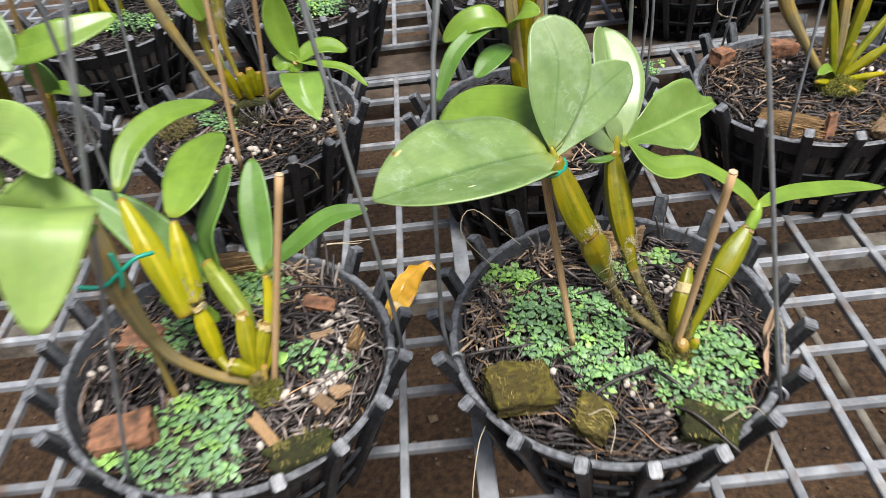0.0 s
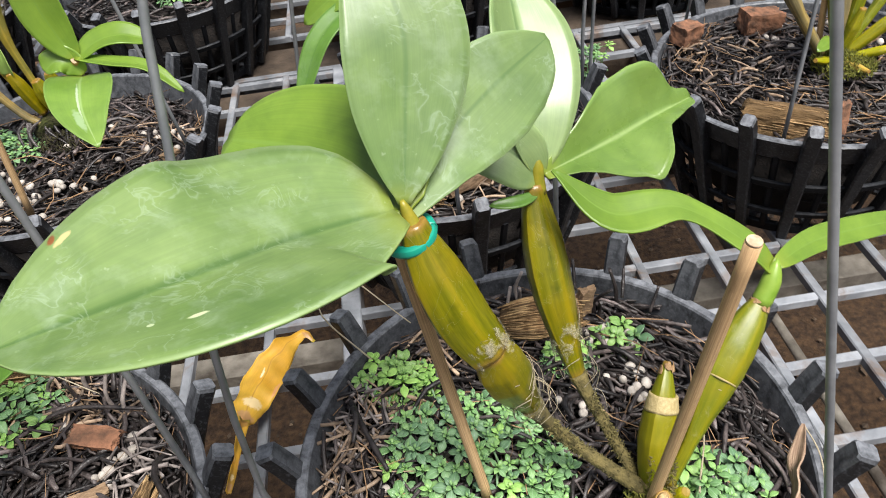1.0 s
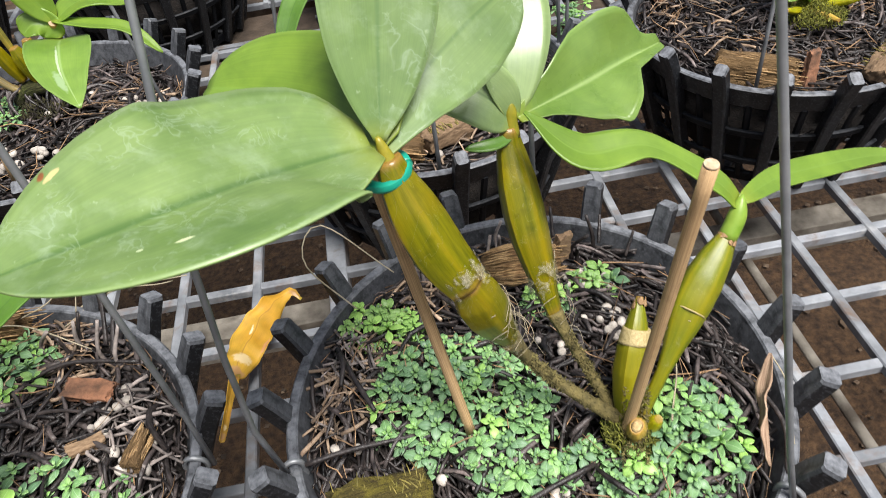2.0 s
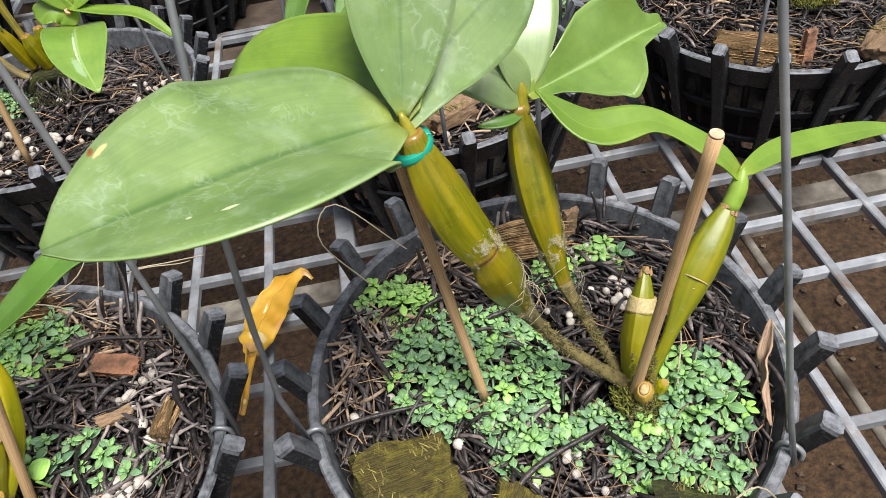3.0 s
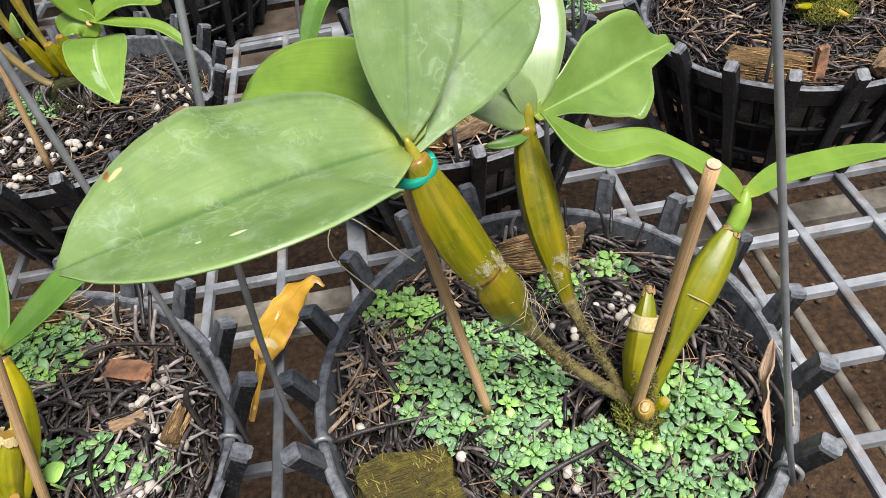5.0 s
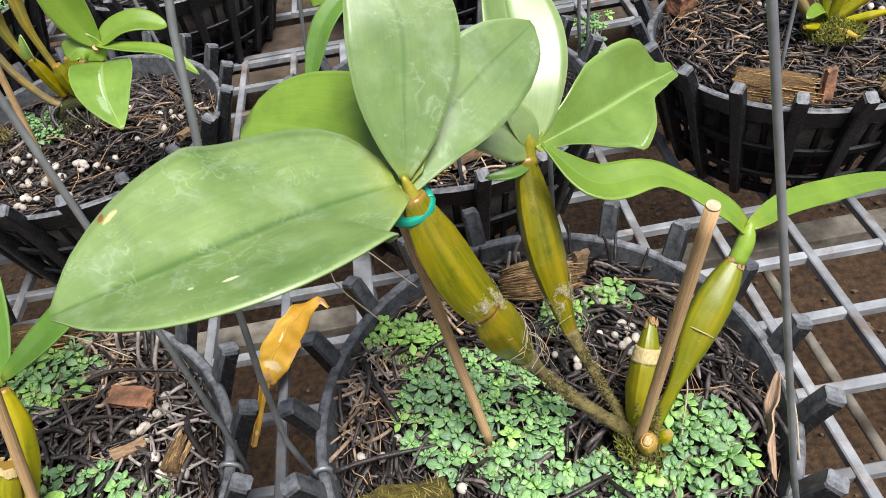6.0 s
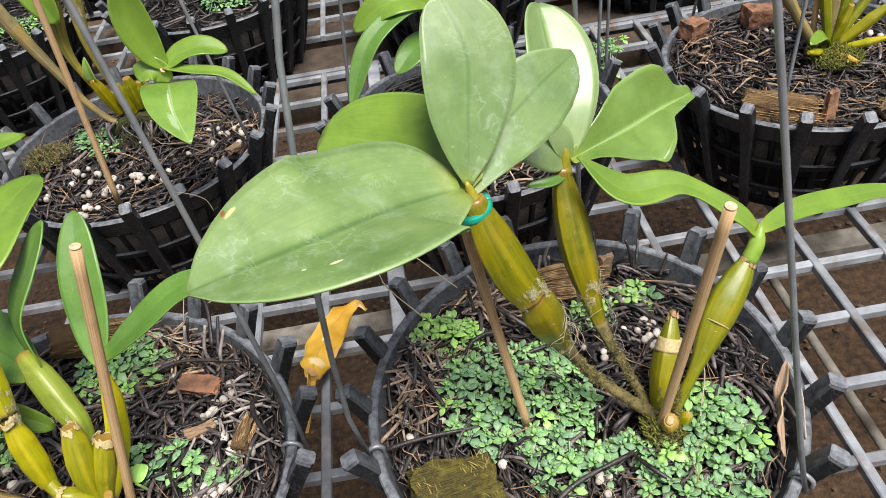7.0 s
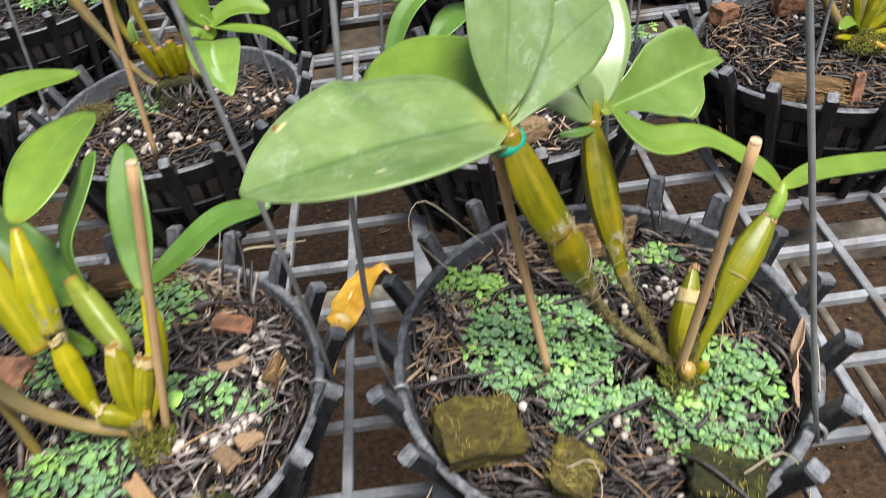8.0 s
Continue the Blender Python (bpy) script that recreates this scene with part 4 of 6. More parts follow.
pellets("back_left", [(-0.162, 0.584, 16, 0.010), (-0.186, 0.605, 6, 0.008), (-0.146, 0.640, 4, 0.005), (-0.14, 0.590, 8, 0.008), (-0.17, 0.565, 5, 0.006), (-0.085, 0.635, 12, 0.012), (-0.10, 0.605, 5, 0.01), (-0.12, 0.66, 5, 0.006), (-0.21, 0.6, 4, 0.01)], 3, "pellets round the orchids")
pellets("right", [(0.416, 0.605, 16, 0.016), (0.36, 0.625, 8, 0.012), (0.395, 0.64, 8, 0.015)], 4, "pellets round the orchids")
pellets("back_mid", [(0.13, 0.53, 8, 0.015), (0.1, 0.54, 5, 0.02)], 5, "pellets round the orchids")
pellets("far_left", [(-0.36, 0.58, 8, 0.02), (-0.31, 0.62, 4, 0.01)], 6, "pellets round the orchids")

# ---------------------------------------------------------------- weeds

def rosette_mesh(seed):
    """A small shoot tip: crossed pairs of oval leaves that meet on one stalk, the young ones on top."""
    rnd = random.Random(seed)
    V, F, U, young = [Vector((0, 0, 0))], [], [(0, 0.5)], []
    turn = 0.0
    for level, (ln, lift, z) in enumerate(((0.0072, 0.00, -0.0012), (0.0068, 0.10, -0.0004), (0.0050, 0.28, 0.0008), (0.0036, 0.50, 0.0015), (0.0021, 0.80, 0.0020))):
        for k in range(2):
            if level < 2 and rnd.random() < 0.15:
                continue
            a = turn + k * math.pi + rnd.gauss(0, 0.12)
            l = ln * rnd.uniform(0.75, 1.15)
            out = Vector((math.cos(a), math.sin(a), 0))
            up = lift + rnd.gauss(0, 0.12)
            p0 = Vector((0, 0, z)) + out * 0.0003
            p1 = p0 + (out * math.cos(up) + Vector((0, 0, math.sin(up)))) * l * 0.55
            p2 = p1 + (out * math.cos(up - 0.45) + Vector((0, 0, math.sin(up - 0.45)))) * l * 0.45
            v, f, u = blade([p0, p1, p2], l * rnd.uniform(0.27, 0.33), (0, 0, 1), 0.18, droop=0.12, nu=8, nv=4, thick=0.00025, seed=seed + k,
                              widths=[(0, 0.16), (0.14, 0.30), (0.30, 0.78), (0.48, 1.0), (0.66, 0.86), (0.83, 0.48), (1, 0.02)])
            o, row, half = len(V), 5, len(v) // 2
            keep = {}
            for i, (vv, uu) in enumerate(zip(v, u)):
                if i % half < row:
                    keep[i] = 0
                else:
                    keep[i] = len(V)
                    V.append(vv)
                    U.append(uu)
            for q in f:
                g = []
                for i in q:
                    if keep[i] not in g:
                        g.append(keep[i])
                if len(g) > 2:
                    F.append(tuple(g))
                    young.append(1 if level > 2 else 0)
        turn += math.pi / 2 if level != 1 else 0.9
    me = mesh_of("rosette", V, F, M_WEED, U)
    me.materials.append(M_WEED_TIP)
    me.polygons.foreach_set("material_index", young)
    return me


ROSETTES = [rosette_mesh(s) for s in range(9)]
ROSETTES_NEW = []
for s in range(4):
    ROSETTES_NEW.append(rosette_mesh(s + 20))
    ROSETTES_NEW[-1].materials[0] = ROSETTES_NEW[-1].materials[1] = M_WEED_NEW


def weeds(key, zones, seed, label, gap=0.0081):
    """A creeping patch; zones: middle x, y, half sizes, turn, count, share of young shoots, height."""
    rnd = random.Random(seed)
    cx, cy, _ = POTS[key]
    w = thing("weed_patch", (zones[0][0], zones[0][1], 0.085), label, "weed", "weeds in the baskets")
    placed = []
    size = {"left": 1.22, "back_left": 1.2}.get(key, 0.95)
    for x, y, a, b, turn, count, young, high in zones:
        # the upper shoots stand clear of one another; smaller ones fill the gaps below them
        for layer, share, space, drop, shrink in ((0, 0.85, gap, 0.0, 1.0), (1, 1.5, gap * 0.60, 0.0030, 0.86)):
            tries = made = 0
            while made < count * share and tries < count * 22:
                tries += 1
                r, t = math.sqrt(rnd.random()), rnd.uniform(0, 6.2832)
                u, v = a * r * math.cos(t), b * r * math.sin(t)
                c, s = math.cos(radians(turn)), math.sin(radians(turn))
                px, py = x + u * c - v * s, y + u * s + v * c
                d = math.hypot(px - cx, py - cy)
                if d > 0.092 or any((px - q) ** 2 + (py - p) ** 2 < space ** 2 for q, p in placed):
                    continue
                placed.append((px, py))
                made += 1
                pz = mix_height(d, list(POTS).index(key), px - cx, py - cy) + 0.0045 - drop + high * rnd.uniform(0.45, 1.0) * (1.15 - r)
                me = rnd.choice(ROSETTES_NEW if rnd.random() < young else ROSETTES)
                ob = put("rosette", me, w)
                ob.matrix_basis = pose(px, py, pz, rnd.gauss(10, 9), rnd.gauss(0, 9), rnd.uniform(0, 360)) @ Matrix.Scale(rnd.uniform(0.82, 1.14) * shrink * size * (1.15 if px > 0.165 else 1.0), 4)
    # fleshy stalks below the shoots
    V, F, U = [], [], []
    for px, py in placed:
        d = math.hypot(px - cx, py - cy)
        z = mix_height(d, list(POTS).index(key), px - cx, py - cy)
        q = Vector((px + rnd.gauss(0, 0.004), py + rnd.gauss(0, 0.004), z - 0.003))
        v, f, u = tube([q, (px, py, z + 0.003 + 0.5 * zones[0][7])], [0.0006, 0.0005], n=3, sides=5)
        o = len(V)
        V += v
        U += u
        F += [tuple(i + o for i in g) for g in f]
    put("stalk_tangle", mesh_of("stalk_tangle", V, F, M_WEED, U), w, "", "", "", "stuff")


weeds("main", [(0.094, 0.334, 0.038, 0.032, -35, 88, 0.06, 0.009), (0.066, 0.384, 0.022, 0.012, -30, 24, 1.0, 0.012), (0.111, 0.292, 0.018, 0.011, 10, 12, 0.15, 0.006), (0.078, 0.364, 0.019, 0.012, -40, 18, 0.35, 0.009),
               (0.173, 0.297, 0.026, 0.023, 10, 38, 0.15, 0.010), (0.156, 0.281, 0.020, 0.018, 40, 24, 0.15, 0.009), (0.165, 0.268, 0.022, 0.010, 0, 8, 0.3, 0.006), (0.131, 0.297, 0.016, 0.006, 0, 6, 0.2, 0.006), (0.143, 0.378, 0.012, 0.007, 0, 5, 0.5, 0.004), (0.167, 0.386, 0.009, 0.008, 0, 7, 0.8, 0.004)], 11,
      "low bright green creeping weed covering the mulch")
weeds("left", [(-0.128, 0.290, 0.034, 0.018, 20, 38, 0.15, 0.008), (-0.160, 0.258, 0.030, 0.018, -12, 34, 0.15, 0.007), (-0.115, 0.262, 0.012, 0.014, 0, 7, 0.2, 0.006)], 12, "bright green creeping weed beside a brick piece", 0.0108)
weeds("left", [(-0.073, 0.326, 0.028, 0.010, -20, 16, 0.1, 0.006), (-0.052, 0.322, 0.010, 0.008, 0, 5, 0.1, 0.006)], 13, "small green weed among pale pellets", 0.0125)
weeds("left", [(-0.112, 0.395, 0.022, 0.022, 40, 34, 0.45, 0.007)], 14, "green weed clump beside the basket rim", 0.0090)
weeds("left", [(-0.166, 0.352, 0.022, 0.014, 10, 20, 0.0, 0.005)], 15, "dark green weed in the shade of the canes", 0.0100)
weeds("back_left", [(-0.185, 0.652, 0.036, 0.012, -48, 20, 0.0, 0.005)], 16, "green weed round a bamboo stake", 0.0105)
weeds("back_mid", [(0.175, 0.640, 0.02, 0.02, 0, 16, 0.2, 0.008), (0.06, 0.53, 0.012, 0.01, 0, 6, 0.2, 0.005)], 17, "green weed at the basket edge")
weeds("third_left", [(-0.10, 0.90, 0.03, 0.02, 0, 18, 0.2, 0.012)], 18, "green weed at the basket edge")
weeds("third_end", [(-0.33, 0.915, 0.045, 0.018, 0, 18, 0.2, 0.014)], 19, "green weed at the basket edge")

def seedling(x, y, z):
    """A lone round-leaved seedling."""
    w = thing("seedling", (x, y, z - 0.012), "single round pale green seedling leaf", "seedling")
    leaf(w, [(x - 0.001, y - 0.0035, z - 0.001), (x, y, z + 0.001), (x + 0.001, y + 0.005, z + 0.0005)], 0.0040, (0.1, -0.25, 0.96), M_WEED_NEW, fold=0.12, a=0.45, b=0.45, nu=14, nv=8, thick=0.0004)
    swept("stalk", [(x + 0.001, y - 0.001, z - 0.014), (x - 0.001, y - 0.0038, z - 0.001)], [0.0007, 0.0006], M_WEED_NEW, w, n=5, sides=6)


seedling(-0.083, 0.318, 0.104)


def mesh_weed(x, y, seed):
    """A weed that has come up through the bench mesh."""
    rnd = random.Random(seed)
    w = thing("weed_patch", (x, y, 0), "small green weed grown up through the mesh", "weed", "weeds in the baskets")
    for k in range(16):
        px, py, pz = x + rnd.gauss(0, 0.011), y + rnd.gauss(0, 0.011), rnd.uniform(0.008, 0.045)
        ob = put("rosette", rnd.choice(ROSETTES + ROSETTES_NEW), w)
        ob.matrix_basis = pose(px, py, pz, rnd.gauss(15, 14), rnd.gauss(0, 14), rnd.uniform(0, 360)) @ Matrix.Scale(rnd.uniform(0.9, 1.3), 4)
        swept("stalk", [(x, y, -0.004), (0.5 * (x + px), 0.5 * (y + py), pz * 0.5), (px, py, pz)], [0.0007, 0.0005], M_WEED, w, n=6, sides=5)


mesh_weed(0.262, 0.752, 91)

# ---------------------------------------------------------------- orchid of the main basket

BASE = (0.152, 0.306, 0.088)
orchid = thing("orchid", BASE, "orchid with broad glossy leaves on olive swollen canes", "orchid", "orchids in baskets")


def bulb(parent, points, radii, mat=None, ridges=5, ridge=0.05, label="", name="pseudobulb", seed=0, flat=0.85):
    return swept(name, points, radii, mat or M_BULB, parent, label, n=36, sides=20, ridges=ridges, ridge=ridge, flat=flat, seed=seed)


cane_a = bulb(orchid, [(0.083, 0.316, 0.229), (0.085, 0.314, 0.219), (0.092, 0.3085, 0.200), (0.099, 0.305, 0.187)], [0.0036, 0.0058, 0.0075, 0.0082, 0.0083, 0.0078, 0.0068])
cane_b = bulb(orchid, [(0.0985, 0.305, 0.1885), (0.106, 0.309, 0.166), (0.113, 0.314, 0.146)], [0.0056, 0.0078, 0.0079, 0.0065, 0.0046, 0.0031])
stem_a = swept("stem", [(0.112, 0.3135, 0.148), (0.120, 0.318, 0.128), (0.130, 0.318, 0.112), (0.143, 0.311, 0.102), (0.153, 0.305, 0.096)], [0.0040, 0.0024, 0.0021, 0.0025, 0.0030], M_STEM, orchid, "mossy brown stem", n=26, sides=12, wobble=0.07)
cane_c = bulb(orchid, [(0.1278, 0.374, 0.192), (0.1275, 0.371, 0.182), (0.1292, 0.358, 0.160), (0.1325, 0.3455, 0.139), (0.1350, 0.338, 0.1265)], [0.0032, 0.0062, 0.0082, 0.0088, 0.0083, 0.0068, 0.0048, 0.0032])
stem_b = swept("stem", [(0.1347, 0.3388, 0.128), (0.140, 0.331, 0.115), (0.149, 0.316, 0.098), (0.153, 0.306, 0.093)], [0.0034, 0.0020, 0.0020, 0.0028], M_STEM, orchid, "mossy brown stem", n=26, sides=12, wobble=0.07)
cane_d = bulb(orchid, [(0.2005, 0.3378, 0.1530), (0.196, 0.3345, 0.1485), (0.183, 0.324, 0.135), (0.170, 0.312, 0.116), (0.160, 0.305, 0.098)], [0.0032, 0.0060, 0.0074, 0.0074, 0.0060, 0.0038, 0.0026, 0.0024, 0.0024], M_BULB_GRN, flat=0.8)
cane_e = bulb(orchid, [(0.1665, 0.333, 0.1335), (0.163, 0.325, 0.124), (0.158, 0.315, 0.108), (0.154, 0.307, 0.094)], [0.0015, 0.0046, 0.0072, 0.0077, 0.0062, 0.0038], M_BULB_GRN, label="short yellow-green cane with a cut tip")
swept("sheath", [(0.1633, 0.3256, 0.1248), (0.1624, 0.3238, 0.1222), (0.1617, 0.3222, 0.1200)], [0.0057, 0.0064, 0.0070], M_BAND, cane_e, "tan papery band of an old sheath", n=8, sides=20, flat=0.9)
scrap(cane_a, (0.0960, 0.3066, 0.1930), (0.0998, 0.3052, 0.1850), 0.0076, 0.0072, 2)
scrap(cane_b, (0.1080, 0.3104, 0.1600), (0.1140, 0.3148, 0.1440), 0.0066, 0.0033, 3)
scrap(cane_c, (0.1312, 0.3505, 0.1480), (0.1334, 0.3430, 0.1350), 0.0074, 0.0056, 4)
stub = swept("stub", [(0.1562, 0.3035, 0.089), (0.1556, 0.2990, 0.0975), (0.1540, 0.2955, 0.1065)], [0.0056, 0.0054, 0.0046, 0.0042, 0.0030], M_STUB, orchid, "cut stub of an old cane", n=14, sides=11, wobble=0.14, flat=0.8, seed=3)
swept("cut_end", [(0.1540, 0.29555, 0.10645), (0.15385, 0.2952, 0.1074)], [0.0026, 0.0017], M_STUB_CUT, stub, "pale cut end", n=3, sides=11, flat=0.8)
swept("stub", [(0.1600, 0.3045, 0.089), (0.1622, 0.3010, 0.0965), (0.1638, 0.2985, 0.1035)], [0.0040, 0.0036, 0.0032, 0.0016], M_BULB_YEL, orchid, "cut stub of an old cane", n=8, sides=12, wobble=0.08)

leaf(orchid, [(0.0790, 0.3168, 0.2330), (0.0580, 0.3092, 0.2357), (0.0372, 0.2908, 0.2446), (-0.0045, 0.2743, 0.2457)], 0.0305, (0.06, -0.07, 1.00), M_LEAF_SCAR, "broad glossy green leaf with pale crawl marks", fold=0.30, seed=1, nu=36, nv=16,
     widths=[0.32, 0.64, 0.85, 0.98, 1.06, 1.08, 1.08, 1.05, 1.00, 0.94, 0.85, 0.74, 0.58, 0.38, 0.05], widths2=[0.20, 0.62, 0.80, 0.90, 0.96, 1.01, 1.03, 1.03, 1.00, 0.95, 0.88, 0.77, 0.61, 0.40, 0.05])
leaf(orchid, [(0.0817, 0.3179, 0.2337), (0.0853, 0.3292, 0.2522), (0.0880, 0.3404, 0.2710), (0.0821, 0.3516, 0.2872)], 0.0162, (0.19, -0.87, 0.45), M_LEAF, "broad upright glossy green leaf", fold=0.12, a=0.85, b=0.55, seed=2, nu=32, nv=14)
leaf(orchid, [(0.0805, 0.3164, 0.2290), (0.0930, 0.3333, 0.2385), (0.1104, 0.3483, 0.2460), (0.1293, 0.3620, 0.2518)], 0.0130, (-0.41, -0.90, 0.15), M_LEAF, "broad upright glossy green leaf", fold=0.05, seed=3, nu=36, nv=16,
     widths=[(0, 0.12), (0.15, 0.5), (0.3, 0.9), (0.5, 1.08), (0.7, 1.02), (0.81, 0.84), (0.9, 0.56), (0.95, 0.36), (1, 0.1)], widths2=[(0, 0.12), (0.1, 0.42), (0.2, 0.72), (0.35, 1.0), (0.5, 1.18), (0.65, 1.24), (0.8, 1.12), (0.9, 0.88), (0.96, 0.6), (1, 0.1)])
leaf(orchid, [(0.0831, 0.3180, 0.2315), (0.0695, 0.3396, 0.2331), (0.0513, 0.3583, 0.2306), (0.0298, 0.3730, 0.2279)], 0.0222, (-0.04, -0.45, 0.89), M_LEAF_NEW, "broad glossy green leaf", fold=0.17, a=0.49, b=0.49, seed=4)
swept("leaf_neck", [(0.0832, 0.3160, 0.2268), (0.0822, 0.3168, 0.2310), (0.0812, 0.3176, 0.2352)], [0.0028, 0.0022, 0.0018, 0.0014, 0.0006], M_NECK, orchid, n=8, sides=12)
CROWN2 = Vector((0.1295, 0.374, 0.193))
swept("leaf_neck", [(0.1284, 0.3735, 0.188), (0.1286, 0.3750, 0.1955), (0.1290, 0.3765, 0.2020)], [0.0034, 0.0029, 0.0026, 0.0024, 0.0010], M_NECK, orchid, n=8, sides=12)
leaf(orchid, [(0.1284, 0.3752, 0.1945), (0.1286, 0.3890, 0.2125), (0.1299, 0.4070, 0.2287), (0.1300, 0.4266, 0.2432)], 0.0183, (0.46, -0.69, 0.55), M_LEAF_GLOSS, "upright folded leaf shining white with sky light", fold=0.5, a=0.68, b=0.57, seed=5)
leaf(orchid, [(0.1310, 0.3740, 0.1950), (0.1558, 0.3887, 0.1932), (0.1781, 0.4049, 0.1900), (0.2024, 0.4210, 0.1874)], 0.0205, (0.0, -0.72, 0.69), M_LEAF_PALE, "broad leaf with a wavy torn edge", fold=0.45, ruffle=0.12, waves=2.2, seed=6, nu=60, nv=16,
     widths=[(0, 0.12), (0.1, 0.3), (0.2, 0.48), (0.3, 0.72), (0.42, 0.92), (0.5, 0.97), (0.59, 1.0), (0.7, 0.95), (0.8, 0.84), (0.84, 0.68), (0.875, 0.37), (0.92, 0.26), (0.98, 0.2), (1, 0.04)],
     widths2=[(0, 0.12), (0.14, 0.28), (0.23, 0.46), (0.34, 0.78), (0.39, 0.90), (0.43, 1.10), (0.46, 1.04), (0.54, 0.80), (0.60, 0.54), (0.68, 0.32), (0.86, 0.21), (0.98, 0.15), (1, 0.03)])
leaf(orchid, [CROWN2, (0.120, 0.374, 0.206), (0.108, 0.380, 0.211), (0.096, 0.389, 0.209)], 0.0120, (0.1, -0.78, 0.62), M_LEAF_GLOSS, "", fold=0.2, seed=7)
leaf(orchid, [(0.128, 0.371, 0.189), (0.120, 0.367, 0.190), (0.110, 0.366, 0.191)], 0.0024, (0, -0.4, 0.9), M_LEAF_DARK, "small offshoot leaf", fold=0.2, nu=12, nv=6, seed=8)
swept("leaf_neck", [(0.1995, 0.3370, 0.1515), (0.2035, 0.3402, 0.158), (0.2062, 0.3435, 0.166)], [0.0036, 0.0036, 0.0036, 0.0034, 0.0024, 0.0004], M_NECK_GREEN, orchid, n=8, sides=12)
leaf(orchid, [(0.2050, 0.3436, 0.1616), (0.1958, 0.3467, 0.1722), (0.1730, 0.3545, 0.1868), (0.1483, 0.3515, 0.1912), (0.1307, 0.3611, 0.2055)], 0.0082, (0.17, -0.28, 0.95), M_LEAF_NEW, "narrow twisted bright green young leaf", fold=0.15, seed=9, nu=36,
     widths=[0.45, 0.58, 0.66, 0.64, 0.58, 0.58, 0.70, 0.86, 0.98, 1.0, 0.9, 0.66, 0.36, 0.06])
leaf(orchid, [(0.2055, 0.3433, 0.1628), (0.2275, 0.3574, 0.1577), (0.2540, 0.3689, 0.1494), (0.2819, 0.3787, 0.1409), (0.3095, 0.3866, 0.1310)], 0.0054, (0.08, -0.39, 0.92), M_LEAF_NEW, "narrow bright green young leaf", fold=0.17, a=0.44, b=0.63, seed=10)

ring_c, ring_t = Vector((0.1815, 0.3224, 0.1326)), Vector((0.62, 0.56, 0.62)).normalized()
ring_s = ring_t.orthogonal().normalized()
ring_u = ring_t.cross(ring_s)
swept("node_ring", [ring_c + 0.0066 * (math.cos(q * 0.5236) * ring_s + 0.9 * math.sin(q * 0.5236) * ring_u) for q in range(13)], [0.0003, 0.0003], M_BAND, cane_d, "thin pale ring of a node", n=40, sides=6)

# fine root hairs and papery shreds on the canes
rnd = random.Random(17)
for a, b, r, n, cane in (((0.100, 0.3055, 0.186), (0.113, 0.314, 0.147), 0.0068, 14, cane_b), ((0.131, 0.351, 0.150), (0.137, 0.335, 0.122), 0.0060, 9, cane_c), ((0.190, 0.330, 0.142), (0.165, 0.309, 0.108), 0.0066, 4, cane_d)):
    a, b = Vector(a), Vector(b)
    for k in range(n):
        c = a.lerp(b, rnd.uniform(0.1, 1.0))
        w = rnd.uniform(0, 6.2832)
        t = (b - a).normalized()
        o = t.orthogonal().normalized()
        pts = [c + (Matrix.Rotation(w + q * rnd.uniform(0.5, 1.0), 3, t) @ o) * r * rnd.uniform(0.95, 1.25) + t * rnd.uniform(0.001, 0.004) * q for q in range(5)]
        swept("root_hair", pts, [0.00013, 0.00009], M_SHEATH, cane, n=14, sides=4)
for cane, a, b, r0, r1, sd in ((cane_e, (0.1664, 0.3325, 0.1330), (0.1655, 0.3305, 0.1310), 0.0020, 0.0030, 31), (cane_d, (0.2000, 0.3374, 0.1524), (0.1990, 0.3367, 0.1510), 0.0034, 0.0042, 34)):
    ob = scrap(cane, a, b, r0, r1, sd, "ragged brown dry collar")
    ob.data.materials[0] = M_DRY

# moss round the foot of the canes


def moss(key, at, spread, count, seed, label, mat=None):
    rnd = random.Random(seed)
    V, F = [], []
    for _ in range(count):
        r = spread * math.sqrt(rnd.random())
        a = rnd.uniform(0, 6.283)
        p = Vector(at) + Vector((r * math.cos(a), r * math.sin(a), rnd.uniform(-0.002, 0.004) + 0.006 * (1 - r / spread)))
        d = Vector((rnd.gauss(0, 0.7), rnd.gauss(0, 0.7), 1)).normalized()
        s = d.orthogonal().normalized() * rnd.uniform(0.0003, 0.0006)
        e = p + d * rnd.uniform(0.0015, 0.0045)
        o = len(V)
        V += [p - s, p + s, e + s * 0.4, e - s * 0.4, p + d.cross(s), e + d.cross(s) * 0.4]
        F += [(o, o + 1, o + 2, o + 3), (o + 1, o + 4, o + 5, o + 2), (o + 4, o, o + 3, o + 5)]
    put("moss", mesh_of("moss", V, F, mat or M_MOSS, None, False), None, label, "moss", "", "stuff")


